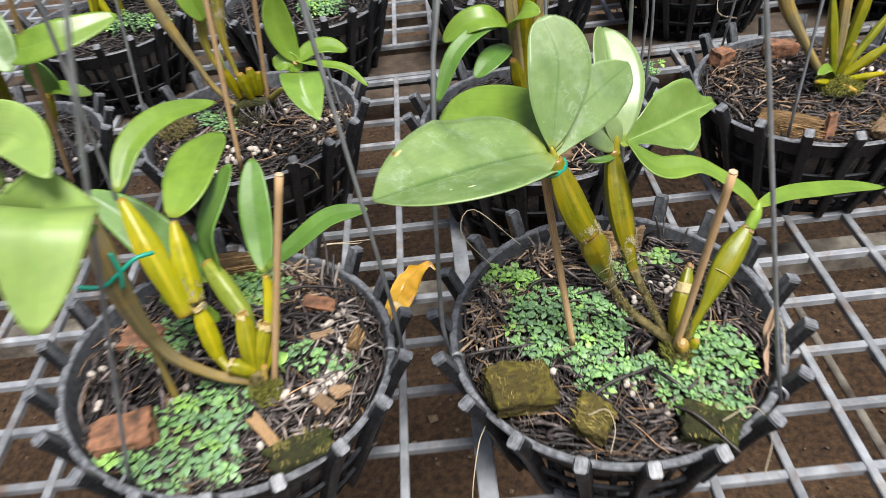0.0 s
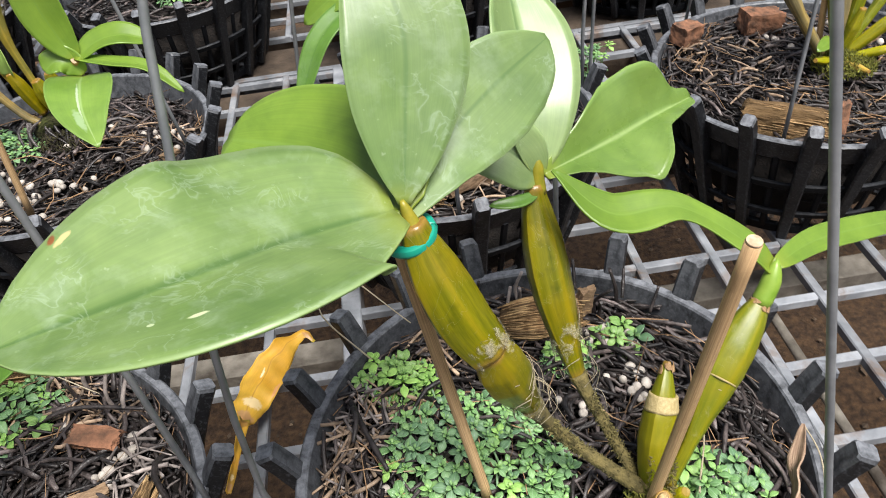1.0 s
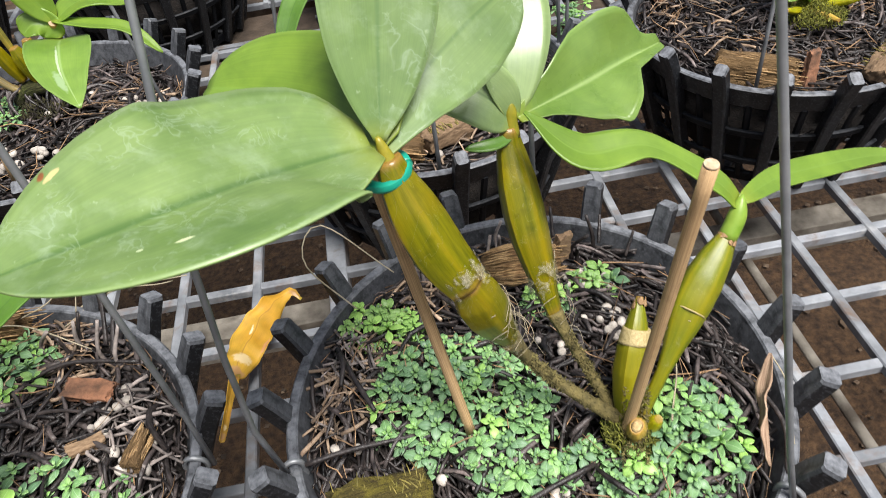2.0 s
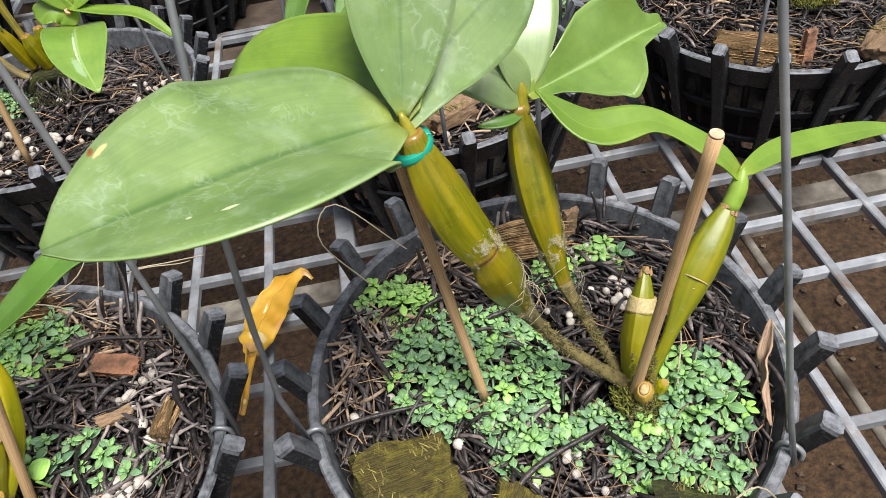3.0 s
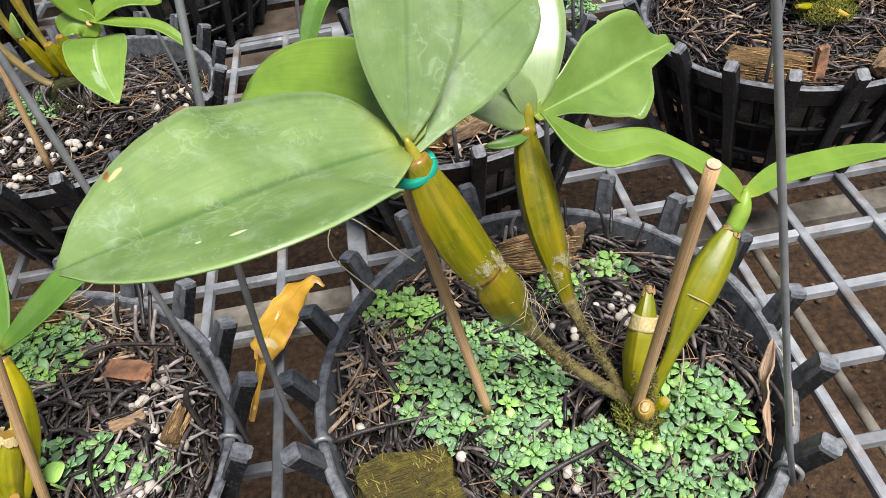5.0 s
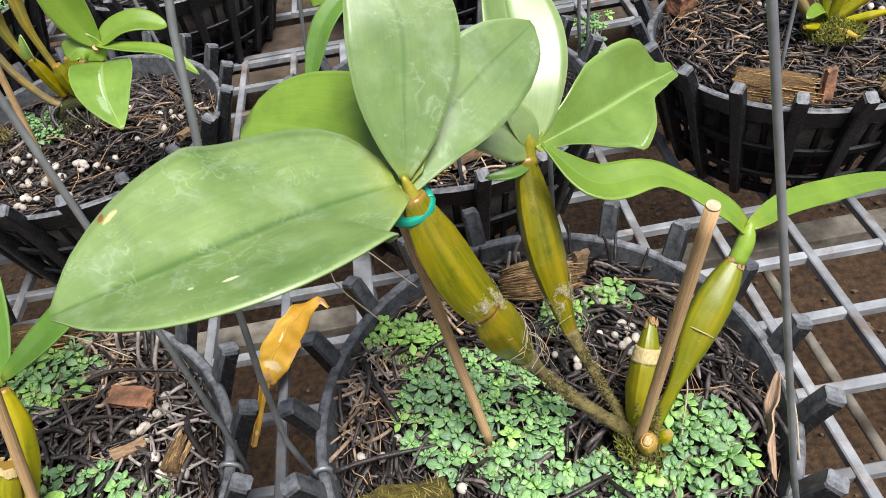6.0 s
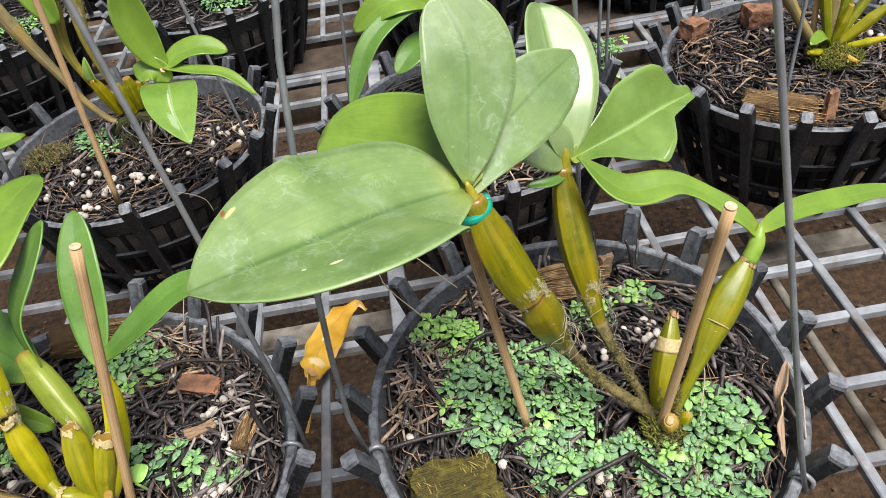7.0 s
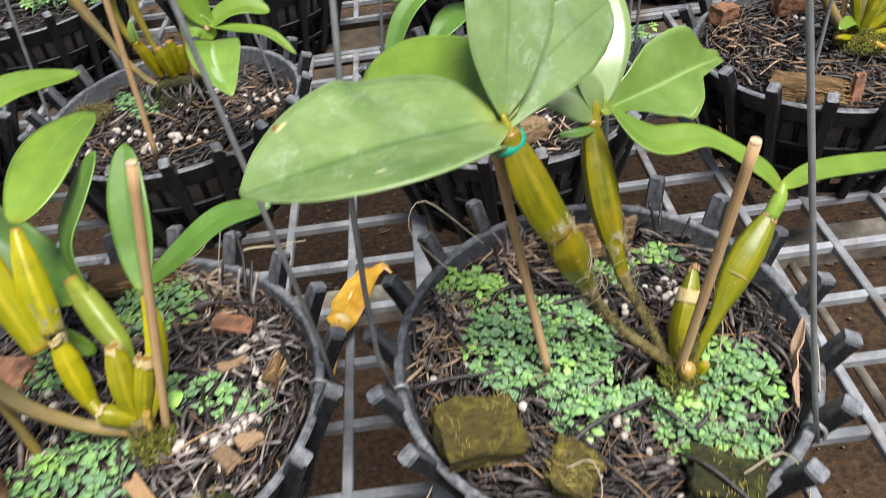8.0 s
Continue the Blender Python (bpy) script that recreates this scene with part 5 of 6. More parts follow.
def mossy(points, radius, count, seed, parent):
    """Fuzz of moss and root hairs along a stem."""
    rnd = random.Random(seed)
    line = spline(points, 40)
    V, F = [], []
    for _ in range(count):
        i = rnd.randrange(39)
        t = (line[i + 1] - line[i]).normalized()
        o = t.orthogonal().normalized()
        o = Matrix.Rotation(rnd.uniform(0, 6.283), 3, t) @ o
        p = line[i].lerp(line[i + 1], rnd.random()) + o * radius * 0.8
        d = (o + Vector((rnd.gauss(0, 0.6), rnd.gauss(0, 0.6), rnd.gauss(0, 0.6))) + t * rnd.gauss(0, 0.8)).normalized()
        s = d.orthogonal().normalized() * rnd.uniform(0.00015, 0.0004)
        e = p + d * rnd.uniform(0.0005, 0.0020)
        k = len(V)
        V += [p - s, p + s, e + s * 0.4, e - s * 0.4, p + d.cross(s), e + d.cross(s) * 0.4]
        F += [(k, k + 1, k + 2, k + 3), (k + 1, k + 4, k + 5, k + 2), (k + 4, k, k + 3, k + 5)]
    put("moss_fuzz", mesh_of("moss_fuzz", V, F, M_FUZZ, None, False), parent, "fuzz of moss and root hairs", "", "", "stuff")


mossy([(0.118, 0.317, 0.132), (0.130, 0.318, 0.112), (0.143, 0.311, 0.102), (0.153, 0.305, 0.096)], 0.0024, 900, 1, stem_a)
mossy([(0.138, 0.334, 0.121), (0.149, 0.316, 0.098), (0.153, 0.306, 0.093)], 0.0021, 600, 2, stem_b)
mossy([(0.158, 0.308, 0.112), (0.154, 0.296, 0.094), (0.152, 0.288, 0.094)], 0.0050, 700, 3, orchid)
moss("main", (0.155, 0.302, 0.091), 0.0105, 900, 5, "yellow-green moss round the foot of the canes")
moss("left", (-0.094, 0.301, 0.092), 0.012, 900, 6, "yellow-green moss round the foot of the canes")
moss("back_left", (-0.148, 0.648, 0.088), 0.020, 700, 7, "dull dark moss round the foot of the canes", M_FUZZ_DARK)
moss("right", (0.380, 0.582, 0.092), 0.020, 1500, 8, "yellow-green moss round the foot of the canes")
moss("back_left", (-0.222, 0.640, 0.086), 0.018, 700, 9, "dull moss tuft on the mulch", M_FUZZ)

# ---------------------------------------------------------------- stakes, ties, wires


def stake(a, b, r=0.0021, label="thin wooden stake pushed into the mulch"):
    s = swept("plant_stake", [b, a], [r, r * 0.98, r], M_BAMBOO, None, label, "stake", "plant stakes", n=14, sides=14, wobble=0.025)
    d = (Vector(a) - Vector(b)).normalized()
    swept("cut_end", [Vector(a) + d * 0.0002, Vector(a) + d * 0.0008], [r * 0.97, r * 0.92], M_CUT, s, "pale cut end", n=2, sides=14)
    return s


stake((0.077, 0.3225, 0.226), (0.0952, 0.3175, 0.088), label="thin wooden stake holding a cane")
stake((0.1605, 0.2875, 0.230), (0.1523, 0.3021, 0.088))
stake((-0.0545, 0.322, 0.233), (-0.090, 0.309, 0.088))

swept("plant_tie", [(0.0816 + 0.0062 * math.cos(t), 0.3176 + 0.0066 * math.sin(t), 0.2240 + 0.0010 * math.sin(t + 1)) for t in [i * 0.5236 for i in range(13)]], [0.0017, 0.0017], M_TIE, None,
      "green plastic tie round a cane and its stake", "plant tie", "plant ties", n=40, sides=8)


def wire(name_group, lines, label):
    h = thing("wire_hanger", lines[0][0], label, "hanger", name_group)
    for pts in lines:
        swept("wire", pts, [0.00125, 0.00125], M_WIRE, h, n=18, sides=8)
    return h


def hook(cx, cy, x, y, z):
    """The small loop by which a wire grips the rim."""
    d = Vector((x - cx, y - cy, 0)).normalized()
    o = Vector((x, y, z))
    return [o - d * 0.0062 + Vector((0, 0, -0.010)), o - d * 0.0060 + Vector((0, 0, -0.001)), o - d * 0.0025 + Vector((0, 0, 0.0020)), o + d * 0.0022 + Vector((0, 0, -0.001)), o + d * 0.0026 + Vector((0, 0, -0.006))]


HANG = "wire hangers of the baskets"
mh = wire(HANG, [[(0.2035, 0.2655, 0.082), (0.1995, 0.2675, 0.10), (0.164, 0.290, 0.30), (0.129, 0.318, 0.50), (0.118, 0.33, 0.75)],
                 [(0.0195, 0.3195, 0.084), (0.0165, 0.3150, 0.10), (0.0200, 0.3170, 0.19), (0.0275, 0.3360, 0.27), (0.034, 0.345, 0.31), (0.077, 0.350, 0.50), (0.117, 0.332, 0.75)],
                 [(0.150, 0.430, 0.084), (0.145, 0.42, 0.25), (0.13, 0.38, 0.5), (0.118, 0.334, 0.75)]], "grey wire hanger hooked on the basket rim")
lh = wire(HANG, [[(-0.0105, 0.3305, 0.084), (-0.0100, 0.3302, 0.10), (-0.028, 0.344, 0.30), (-0.049, 0.359, 0.50), (-0.12, 0.336, 0.78)],
                 [(-0.163, 0.246, 0.085), (-0.112, 0.260, 0.286), (-0.097, 0.270, 0.349), (-0.064, 0.283, 0.48), (-0.08, 0.33, 0.78)],
                 [(-0.19, 0.41, 0.084), (-0.16, 0.38, 0.35), (-0.118, 0.338, 0.78)]], "grey wire hanger hooked on the basket rim")
for cx, cy, x, y, hh in ((0.1225, 0.332, 0.2045, 0.268, mh), (0.1225, 0.332, 0.0205, 0.3195, mh), (-0.1188, 0.3345, -0.0165, 0.332, lh), (-0.1188, 0.3345, -0.163, 0.2455, lh)):
    swept("hook", hook(cx, cy, x, y, 0.0885 + lean_lift(x, y, 1.0)), [0.00115, 0.00115], M_WIRE, hh, n=16, sides=8)
for key, spots in {"back_left": ((-0.055, 0.605), (-0.235, 0.60), (-0.15, 0.74)), "back_mid": ((0.020, 0.615), (0.11, 0.495)), "right": ((0.3114, 0.5207), (0.31, 0.68), (0.465, 0.62)),
                   "far_left": ((-0.30, 0.60), (-0.44, 0.54), (-0.42, 0.72)), "third_left": ((-0.04, 0.88), (-0.22, 0.91), (-0.12, 1.03))}.items():
    cx, cy, _ = POTS[key]
    wire(HANG, [[(x, y, 0.08), ((2 * x + cx) / 3, (2 * y + cy) / 3, 0.33), (cx, cy, 0.78)] for x, y in spots], "thin grey wire hanger of a basket")

wire(HANG, [[(0.213, 0.612, 0.082), (0.212, 0.611, 0.12), (0.203, 0.607, 0.25), (0.113, 0.592, 0.78)]], "thin grey wire hanger of a basket")
wire(HANG, [[(0.226, 0.634, 0.002), (0.224, 0.632, 0.10), (0.214, 0.625, 0.25), (0.12, 0.60, 0.78)]], "thin grey wire hanger of a basket")

# ---------------------------------------------------------------- orchid of the left basket

orchid2 = thing("orchid", (-0.086, 0.295, 0.088), "orchid with slender leaves on yellow-green canes, several leafless", "orchid", "orchids in baskets")
bulb(orchid2, [(-0.152, 0.353, 0.209), (-0.147, 0.346, 0.198), (-0.135, 0.329, 0.170), (-0.127, 0.318, 0.148)], [0.0022, 0.0056, 0.0078, 0.0076, 0.0060, 0.0044], M_BULB_YEL)
cane_f = bulb(orchid2, [(-0.127, 0.349, 0.193), (-0.126, 0.343, 0.184), (-0.124, 0.333, 0.168), (-0.122, 0.325, 0.152)], [0.0020, 0.0050, 0.0066, 0.0066, 0.0052], M_BULB_YEL, label="yellow ripe cane")
cane_g = bulb(orchid2, [(-0.122, 0.325, 0.149), (-0.120, 0.320, 0.136), (-0.1165, 0.3125, 0.116)], [0.0030, 0.0055, 0.0056, 0.0036], M_BULB_YEL, label="yellow ripe cane")
scrap(cane_f, (-0.1236, 0.3315, 0.1650), (-0.1222, 0.3258, 0.1535), 0.0064, 0.0050, 5)
scrap(cane_f, (-0.1226, 0.3270, 0.1560), (-0.1216, 0.3238, 0.1480), 0.0055, 0.0046, 6)
swept("stem", [(-0.1167, 0.313, 0.117), (-0.111, 0.3075, 0.112), (-0.104, 0.304, 0.111), (-0.096, 0.303, 0.108)], [0.0034, 0.0028, 0.0028, 0.0034], M_BULB_DULL, orchid2, n=16, sides=12, wobble=0.07)
cane_h = bulb(orchid2, [(-0.1195, 0.352, 0.158), (-0.112, 0.343, 0.150), (-0.1045, 0.334, 0.141), (-0.0985, 0.327, 0.134), (-0.0955, 0.318, 0.122), (-0.094, 0.307, 0.109)], [0.0040, 0.0066, 0.0072, 0.0060, 0.0036, 0.0028, 0.0030], M_BULB_LEAF, label="dull green cane with papery sheath")
scrap(cane_h, (-0.1050, 0.3345, 0.1415), (-0.0965, 0.3215, 0.1265), 0.0068, 0.0040, 47)
cane_i = bulb(orchid2, [(-0.0962, 0.318, 0.1455), (-0.0958, 0.313, 0.134), (-0.0957, 0.3075, 0.122), (-0.095, 0.304, 0.110)], [0.0032, 0.0054, 0.0063, 0.0058, 0.0042, 0.0030], M_BULB_DULL, label="short yellow-green cane with a cut tip")
cane_j = bulb(orchid2, [(-0.0848, 0.3165, 0.1365), (-0.0875, 0.311, 0.127), (-0.0905, 0.306, 0.116), (-0.0925, 0.304, 0.107)], [0.0042, 0.0046, 0.0043, 0.0034, 0.0028], M_BULB_DULL, label="short yellow-green cane with a cut tip")
swept("stub", [(-0.0880, 0.3015, 0.1175), (-0.0892, 0.3012, 0.112), (-0.0912, 0.3012, 0.104)], [0.0016, 0.0020, 0.0022], M_STUB, orchid2, "orange-brown split stub of an old cane", n=10, sides=9, wobble=0.16)
bulb(orchid2, [(-0.082, 0.337, 0.156), (-0.082, 0.330, 0.140), (-0.085, 0.318, 0.122), (-0.092, 0.305, 0.107)], [0.0020, 0.0046, 0.0052, 0.0044, 0.0030], M_BULB_YEL)
cane_k = bulb(orchid2, [(-0.1080, 0.302, 0.1212), (-0.102, 0.302, 0.1180), (-0.0955, 0.303, 0.112)], [0.0036, 0.0045, 0.0044, 0.0034], M_BULB_DULL, label="short yellow-green cane with a cut tip")
foot = swept("rhizome", [(-0.0938, 0.3035, 0.113), (-0.0950, 0.302, 0.102), (-0.0970, 0.300, 0.086)], [0.0044, 0.0058, 0.0070], M_STEM, orchid2, "dark mossy foot of the canes", n=14, sides=14, wobble=0.12)
mossy([(-0.0935, 0.3030, 0.112), (-0.0950, 0.3010, 0.102), (-0.0970, 0.300, 0.088)], 0.0066, 700, 4, foot)
moss("left", (-0.0935, 0.2985, 0.098), 0.0065, 420, 16, "yellow-green moss grown up the foot of the canes")
swept("stem", [(-0.142, 0.302, 0.240), (-0.144, 0.300, 0.224), (-0.1457, 0.299, 0.194), (-0.1445, 0.300, 0.166), (-0.1420, 0.303, 0.1425), (-0.1340, 0.303, 0.1270), (-0.1150, 0.303, 0.1105), (-0.097, 0.303, 0.104)], [0.0030, 0.0062, 0.0066, 0.0054, 0.0044, 0.0036, 0.0030, 0.0032], M_CANE, orchid2, "mottled tan old cane bent to one side", n=44, sides=14, wobble=0.03)
swept("stub", [(-0.1440, 0.3015, 0.152), (-0.1462, 0.3035, 0.125), (-0.1460, 0.302, 0.089)], [0.0018, 0.0022, 0.0024], M_CANE, orchid2, n=10, sides=10, wobble=0.05)
for cane, a, b, r0, r1, sd in ((cane_i, (-0.0962, 0.3180, 0.1458), (-0.0961, 0.3168, 0.1432), 0.0030, 0.0040, 41), (cane_j, (-0.0847, 0.3167, 0.1368), (-0.0856, 0.3150, 0.1338), 0.0041, 0.0046, 42), (cane_g, (-0.1215, 0.3245, 0.1500), (-0.1212, 0.3236, 0.1470), 0.0036, 0.0046, 43), (cane_k, (-0.1082, 0.302, 0.1213), (-0.1058, 0.302, 0.1202), 0.0039, 0.0044, 44)):
    ob = scrap(cane, a, b, r0, r1, sd, "ragged brown dry collar")
    ob.data.materials[0] = M_BAND
leaf(orchid2, [(-0.1535, 0.3550, 0.2120), (-0.1473, 0.3794, 0.2262), (-0.1318, 0.4033, 0.2299), (-0.1079, 0.4262, 0.2232)], 0.0080, (0.28, -0.33, 0.90), M_LEAF_NEW, "slender arching green leaf", fold=0.23, a=0.59, b=0.64, seed=21)
leaf(orchid2, [(-0.1270, 0.3502, 0.1942), (-0.1217, 0.3671, 0.2001), (-0.1184, 0.3930, 0.2050), (-0.1095, 0.4201, 0.2053)], 0.0157, (-0.05, -0.30, 0.95), M_LEAF_NEW, "bright green oval leaf", fold=0.10, a=0.59, b=0.58, seed=22)
leaf(orchid2, [(-0.1117, 0.3462, 0.1524), (-0.1155, 0.3583, 0.1737), (-0.1065, 0.3723, 0.1906), (-0.0966, 0.3824, 0.2051)], 0.0139, (-0.80, -0.56, 0.23), M_LEAF_DARK, "narrow green leaf", fold=0.09, a=0.58, b=0.59, seed=23)
leaf(orchid2, [(-0.0821, 0.3372, 0.1574), (-0.0840, 0.3525, 0.1707), (-0.0849, 0.3685, 0.1884), (-0.0847, 0.3871, 0.2042)], 0.0093, (-0.01, -0.76, 0.65), M_LEAF_DARK, "upright oval green leaf", fold=0.10, a=0.60, b=0.55, seed=24)
leaf(orchid2, [(-0.0811, 0.3383, 0.1593), (-0.0606, 0.3434, 0.1720), (-0.0397, 0.3483, 0.1838), (-0.0177, 0.3477, 0.1873)], 0.0066, (-0.23, -0.42, 0.88), M_LEAF_DARK, "slender arching green leaf", fold=0.22, a=0.62, b=0.55, seed=25)
leaf(orchid2, [(-0.115, 0.346, 0.150), (-0.145, 0.372, 0.150), (-0.172, 0.390, 0.168), (-0.198, 0.402, 0.184)], 0.0150, (0.1, -0.5, 0.86), M_LEAF_DARK, "broad dark green leaf in shade", fold=0.2, seed=26)
leaf(orchid2, [(-0.1490, 0.3410, 0.1440), (-0.1370, 0.3400, 0.1390), (-0.1190, 0.3390, 0.1215)], 0.0054, (0.2, -0.6, 0.78), M_LEAF_NEW, "short lime-green young leaf", fold=0.3, a=0.35, b=0.4, seed=27, nu=14, nv=8)
leaf(orchid2, [(-0.1373, 0.2657, 0.2601), (-0.1297, 0.2528, 0.2712), (-0.1146, 0.2233, 0.2904), (-0.1199, 0.1960, 0.2608)], 0.0187, (0.41, -0.69, 0.60), M_LEAF_FADE, "broad pale yellow-green leaf bent over", fold=0.06, a=0.35, b=0.64, seed=28)
leaf(orchid2, [(-0.1697, 0.2740, 0.2766), (-0.1489, 0.2691, 0.2974), (-0.1283, 0.2561, 0.3055), (-0.1114, 0.2348, 0.2993)], 0.0143, (0.43, -0.67, 0.61), M_LEAF_FADE, "broad pale green leaf bent over", fold=0.20, a=0.34, b=0.71, seed=29)
swept("plant_tie", [(-0.158, 0.288, 0.203), (-0.148, 0.291, 0.199), (-0.139, 0.293, 0.204), (-0.130, 0.298, 0.209), (-0.122, 0.303, 0.208)], [0.0012, 0.0012], M_TIE, None, "knotted green plastic tie round an old cane", "plant tie", "plant ties", n=24, sides=8)
swept("plant_tie", [(-0.139, 0.296, 0.216), (-0.137, 0.293, 0.205), (-0.139, 0.292, 0.196)], [0.0012, 0.0012], M_TIE, None, "loose end of a green plastic tie", "plant tie", "plant ties", n=14, sides=8)

# ---------------------------------------------------------------- orchid behind it

orchid3 = thing("orchid", (-0.115, 0.645, 0.088), "orchid with several tall canes and drooping pointed leaves", "orchid", "orchids in baskets")
swept("cane", [(-0.212, 0.652, 0.222), (-0.203, 0.652, 0.192), (-0.195, 0.652, 0.169), (-0.191, 0.652, 0.158), (-0.187, 0.652, 0.147), (-0.183, 0.652, 0.134), (-0.178, 0.652, 0.122), (-0.168, 0.652, 0.106), (-0.155, 0.652, 0.097)], [0.0044, 0.0054, 0.0052, 0.0044, 0.0036, 0.0030, 0.0027, 0.0028, 0.0030], M_CANE, orchid3, "old striped brown cane", n=40, sides=14, wobble=0.05)
for i, line in enumerate(([(-0.156, 0.655, 0.260), (-0.168, 0.654, 0.205), (-0.174, 0.653, 0.165), (-0.166, 0.652, 0.132), (-0.156, 0.652, 0.108)], [(-0.142, 0.658, 0.270), (-0.153, 0.655, 0.205), (-0.157, 0.652, 0.168), (-0.154, 0.652, 0.136), (-0.149, 0.652, 0.108)])):
    tall = bulb(orchid3, line, [0.0030, 0.0056, 0.0064, 0.0060, 0.0044, 0.0026, 0.0022, 0.0028], M_CANE_OLIVE, seed=i)
    scrap(tall, Vector(line[1]), Vector(line[1]).lerp(Vector(line[2]), 0.5), 0.0064, 0.0062, 60 + i)
rng_foot = random.Random(38)
# short leafless canes, brown where they were cut
for i, (top, low, r) in enumerate((((-0.1650, 0.650, 0.1410), (-0.1560, 0.651, 0.1090), 0.0047), ((-0.1505, 0.649, 0.1340), (-0.1455, 0.650, 0.1080), 0.0056), ((-0.1415, 0.652, 0.1370), (-0.1405, 0.652, 0.1100), 0.0054), ((-0.1345, 0.655, 0.1310), (-0.1375, 0.654, 0.1080), 0.0047))):
    a, b = Vector(top), Vector(low)
    bulb(orchid3, [a, a.lerp(b, 0.35), a.lerp(b, 0.7), b], [r * 0.55, r * 0.95, r, r * 0.9, r * 0.62], M_BULB, seed=i + 3, label="short olive cane with a cut brown tip", ridge=0.09)
leaf(orchid3, [(-0.1648, 0.650, 0.1400), (-0.1640, 0.649, 0.1490), (-0.1632, 0.650, 0.1590)], 0.0042, (-0.2, -0.95, 0.2), M_LEAF_FADE, "pale yellow torn sheath tip", fold=0.5, a=0.2, b=0.7, seed=38, nu=12, nv=8)
foot = swept("rhizome", [(-0.168, 0.653, 0.092), (-0.155, 0.652, 0.101), (-0.142, 0.652, 0.102), (-0.126, 0.653, 0.092)], [0.0036, 0.0062, 0.0064, 0.0040], M_BARK_DARK, orchid3, "dark mossy foot of the canes", n=20, sides=14, wobble=0.16)
for i in range(26):
    x, y = rng_foot.uniform(-0.172, -0.122), rng_foot.uniform(0.640, 0.652)
    swept("root", [(x, 0.652, 0.104), (x + rng_foot.gauss(0, 0.004), 0.5 * (y + 0.648), 0.099), (x + rng_foot.gauss(0, 0.008), y - 0.006, 0.088)], [0.0010, 0.0013, 0.0009], M_STICK_P, orchid3, n=8, sides=6)
swept("cane", [(-0.0765, 0.5455, 0.188), (-0.086, 0.565, 0.166), (-0.094, 0.590, 0.144), (-0.111, 0.625, 0.125), (-0.128, 0.648, 0.106)], [0.0022, 0.0026, 0.0028, 0.0030], M_CANE_OLIVE, orchid3, n=20, sides=12)
leaf(orchid3, [(-0.0768, 0.5456, 0.1780), (-0.0718, 0.5260, 0.1823), (-0.0668, 0.5045, 0.1790), (-0.0581, 0.4841, 0.1698)], 0.0160, (0.21, -0.29, 0.93), M_LEAF_MARKED, "drooping pointed green leaf with pale marks", fold=0.17, seed=31, widths=[0.45, 0.86, 0.98, 1.0, 0.95, 0.84, 0.66, 0.40, 0.04])
leaf(orchid3, [(-0.0766, 0.5457, 0.1885), (-0.0581, 0.5406, 0.1859), (-0.0387, 0.5359, 0.1821), (-0.0233, 0.5271, 0.1700)], 0.0045, (0.22, -0.15, 0.96), M_LEAF_NEW, "narrow arching green leaf", fold=0.24, a=0.54, b=0.61, seed=32)
leaf(orchid3, [(-0.0762, 0.5463, 0.1874), (-0.0642, 0.5506, 0.1934), (-0.0510, 0.5511, 0.1948), (-0.0372, 0.5514, 0.1895)], 0.0085, (0.10, -0.30, 0.94), M_LEAF_NEW, "narrow arching green leaf", fold=0.25, a=0.59, b=0.55, seed=33)
leaf(orchid3, [(-0.0758, 0.5470, 0.1877), (-0.0810, 0.5477, 0.2014), (-0.0840, 0.5475, 0.2203), (-0.0830, 0.5471, 0.2427)], 0.0105, (0.30, -0.84, 0.32), M_LEAF_NEW, "upright green leaf", fold=0.17, a=0.6, b=0.5, seed=34)
leaf(orchid3, [(-0.0745, 0.5462, 0.1800), (-0.0800, 0.5462, 0.1870), (-0.0862, 0.5450, 0.1885), (-0.0925, 0.5425, 0.1850)], 0.0072, (-0.25, -0.75, 0.6), M_LEAF_NEW, "yellow-green curled young leaf", fold=0.35, a=0.5, b=0.4, ruffle=0.15, seed=35)
leaf(orchid3, [(-0.150, 0.655, 0.262), (-0.162, 0.650, 0.240), (-0.172, 0.645, 0.215), (-0.165, 0.640, 0.190)], 0.014, (-0.1, -0.9, 0.4), M_LEAF_NEW, "yellow-green leaf hanging from a tall cane", fold=0.2, seed=37)
stake((-0.128, 0.556, 0.300), (-0.147, 0.557, 0.088))
stake((-0.105, 0.625, 0.290), (-0.136, 0.662, 0.084))

# ---------------------------------------------------------------- orchid of the right basket

orchid4 = thing("orchid", (0.375, 0.590, 0.088), "orchid with short yellow-green canes in a mossy foot", "orchid", "orchids in baskets")
swept("cane", [(0.318, 0.600, 0.200), (0.325, 0.600, 0.169), (0.350, 0.598, 0.128), (0.376, 0.594, 0.088)], [0.0052, 0.0062, 0.0036, 0.0036], M_CANE, orchid4, "old striped brown cane", n=24, sides=14, wobble=0.06)
for i, (x, y, z, r, top) in enumerate(((0.366, 0.602, 0.168, 0.0060, M_BULB_GRN), (0.398, 0.600, 0.190, 0.0070, M_BULB_GRN), (0.388, 0.588, 0.128, 0.0058, M_BULB_DULL), (0.418, 0.586, 0.126, 0.0052, M_BULB_DULL), (0.412, 0.572, 0.106, 0.0036, M_BULB_YEL), (0.352, 0.570, 0.106, 0.0034, M_BULB_YEL), (0.43, 0.61, 0.15, 0.0050, M_BULB_GRN), (0.378, 0.61, 0.215, 0.0070, M_CANE), (0.384, 0.560, 0.098, 0.0030, M_STUB))):
    b = Vector((0.380, 0.590, 0.092))
    t = Vector((x, y, z))
    bulb(orchid4, [t, t.lerp(b, 0.35), t.lerp(b, 0.75), b], [r * 0.4, r * 0.85, r * 0.75, 0.0030], top, seed=i)
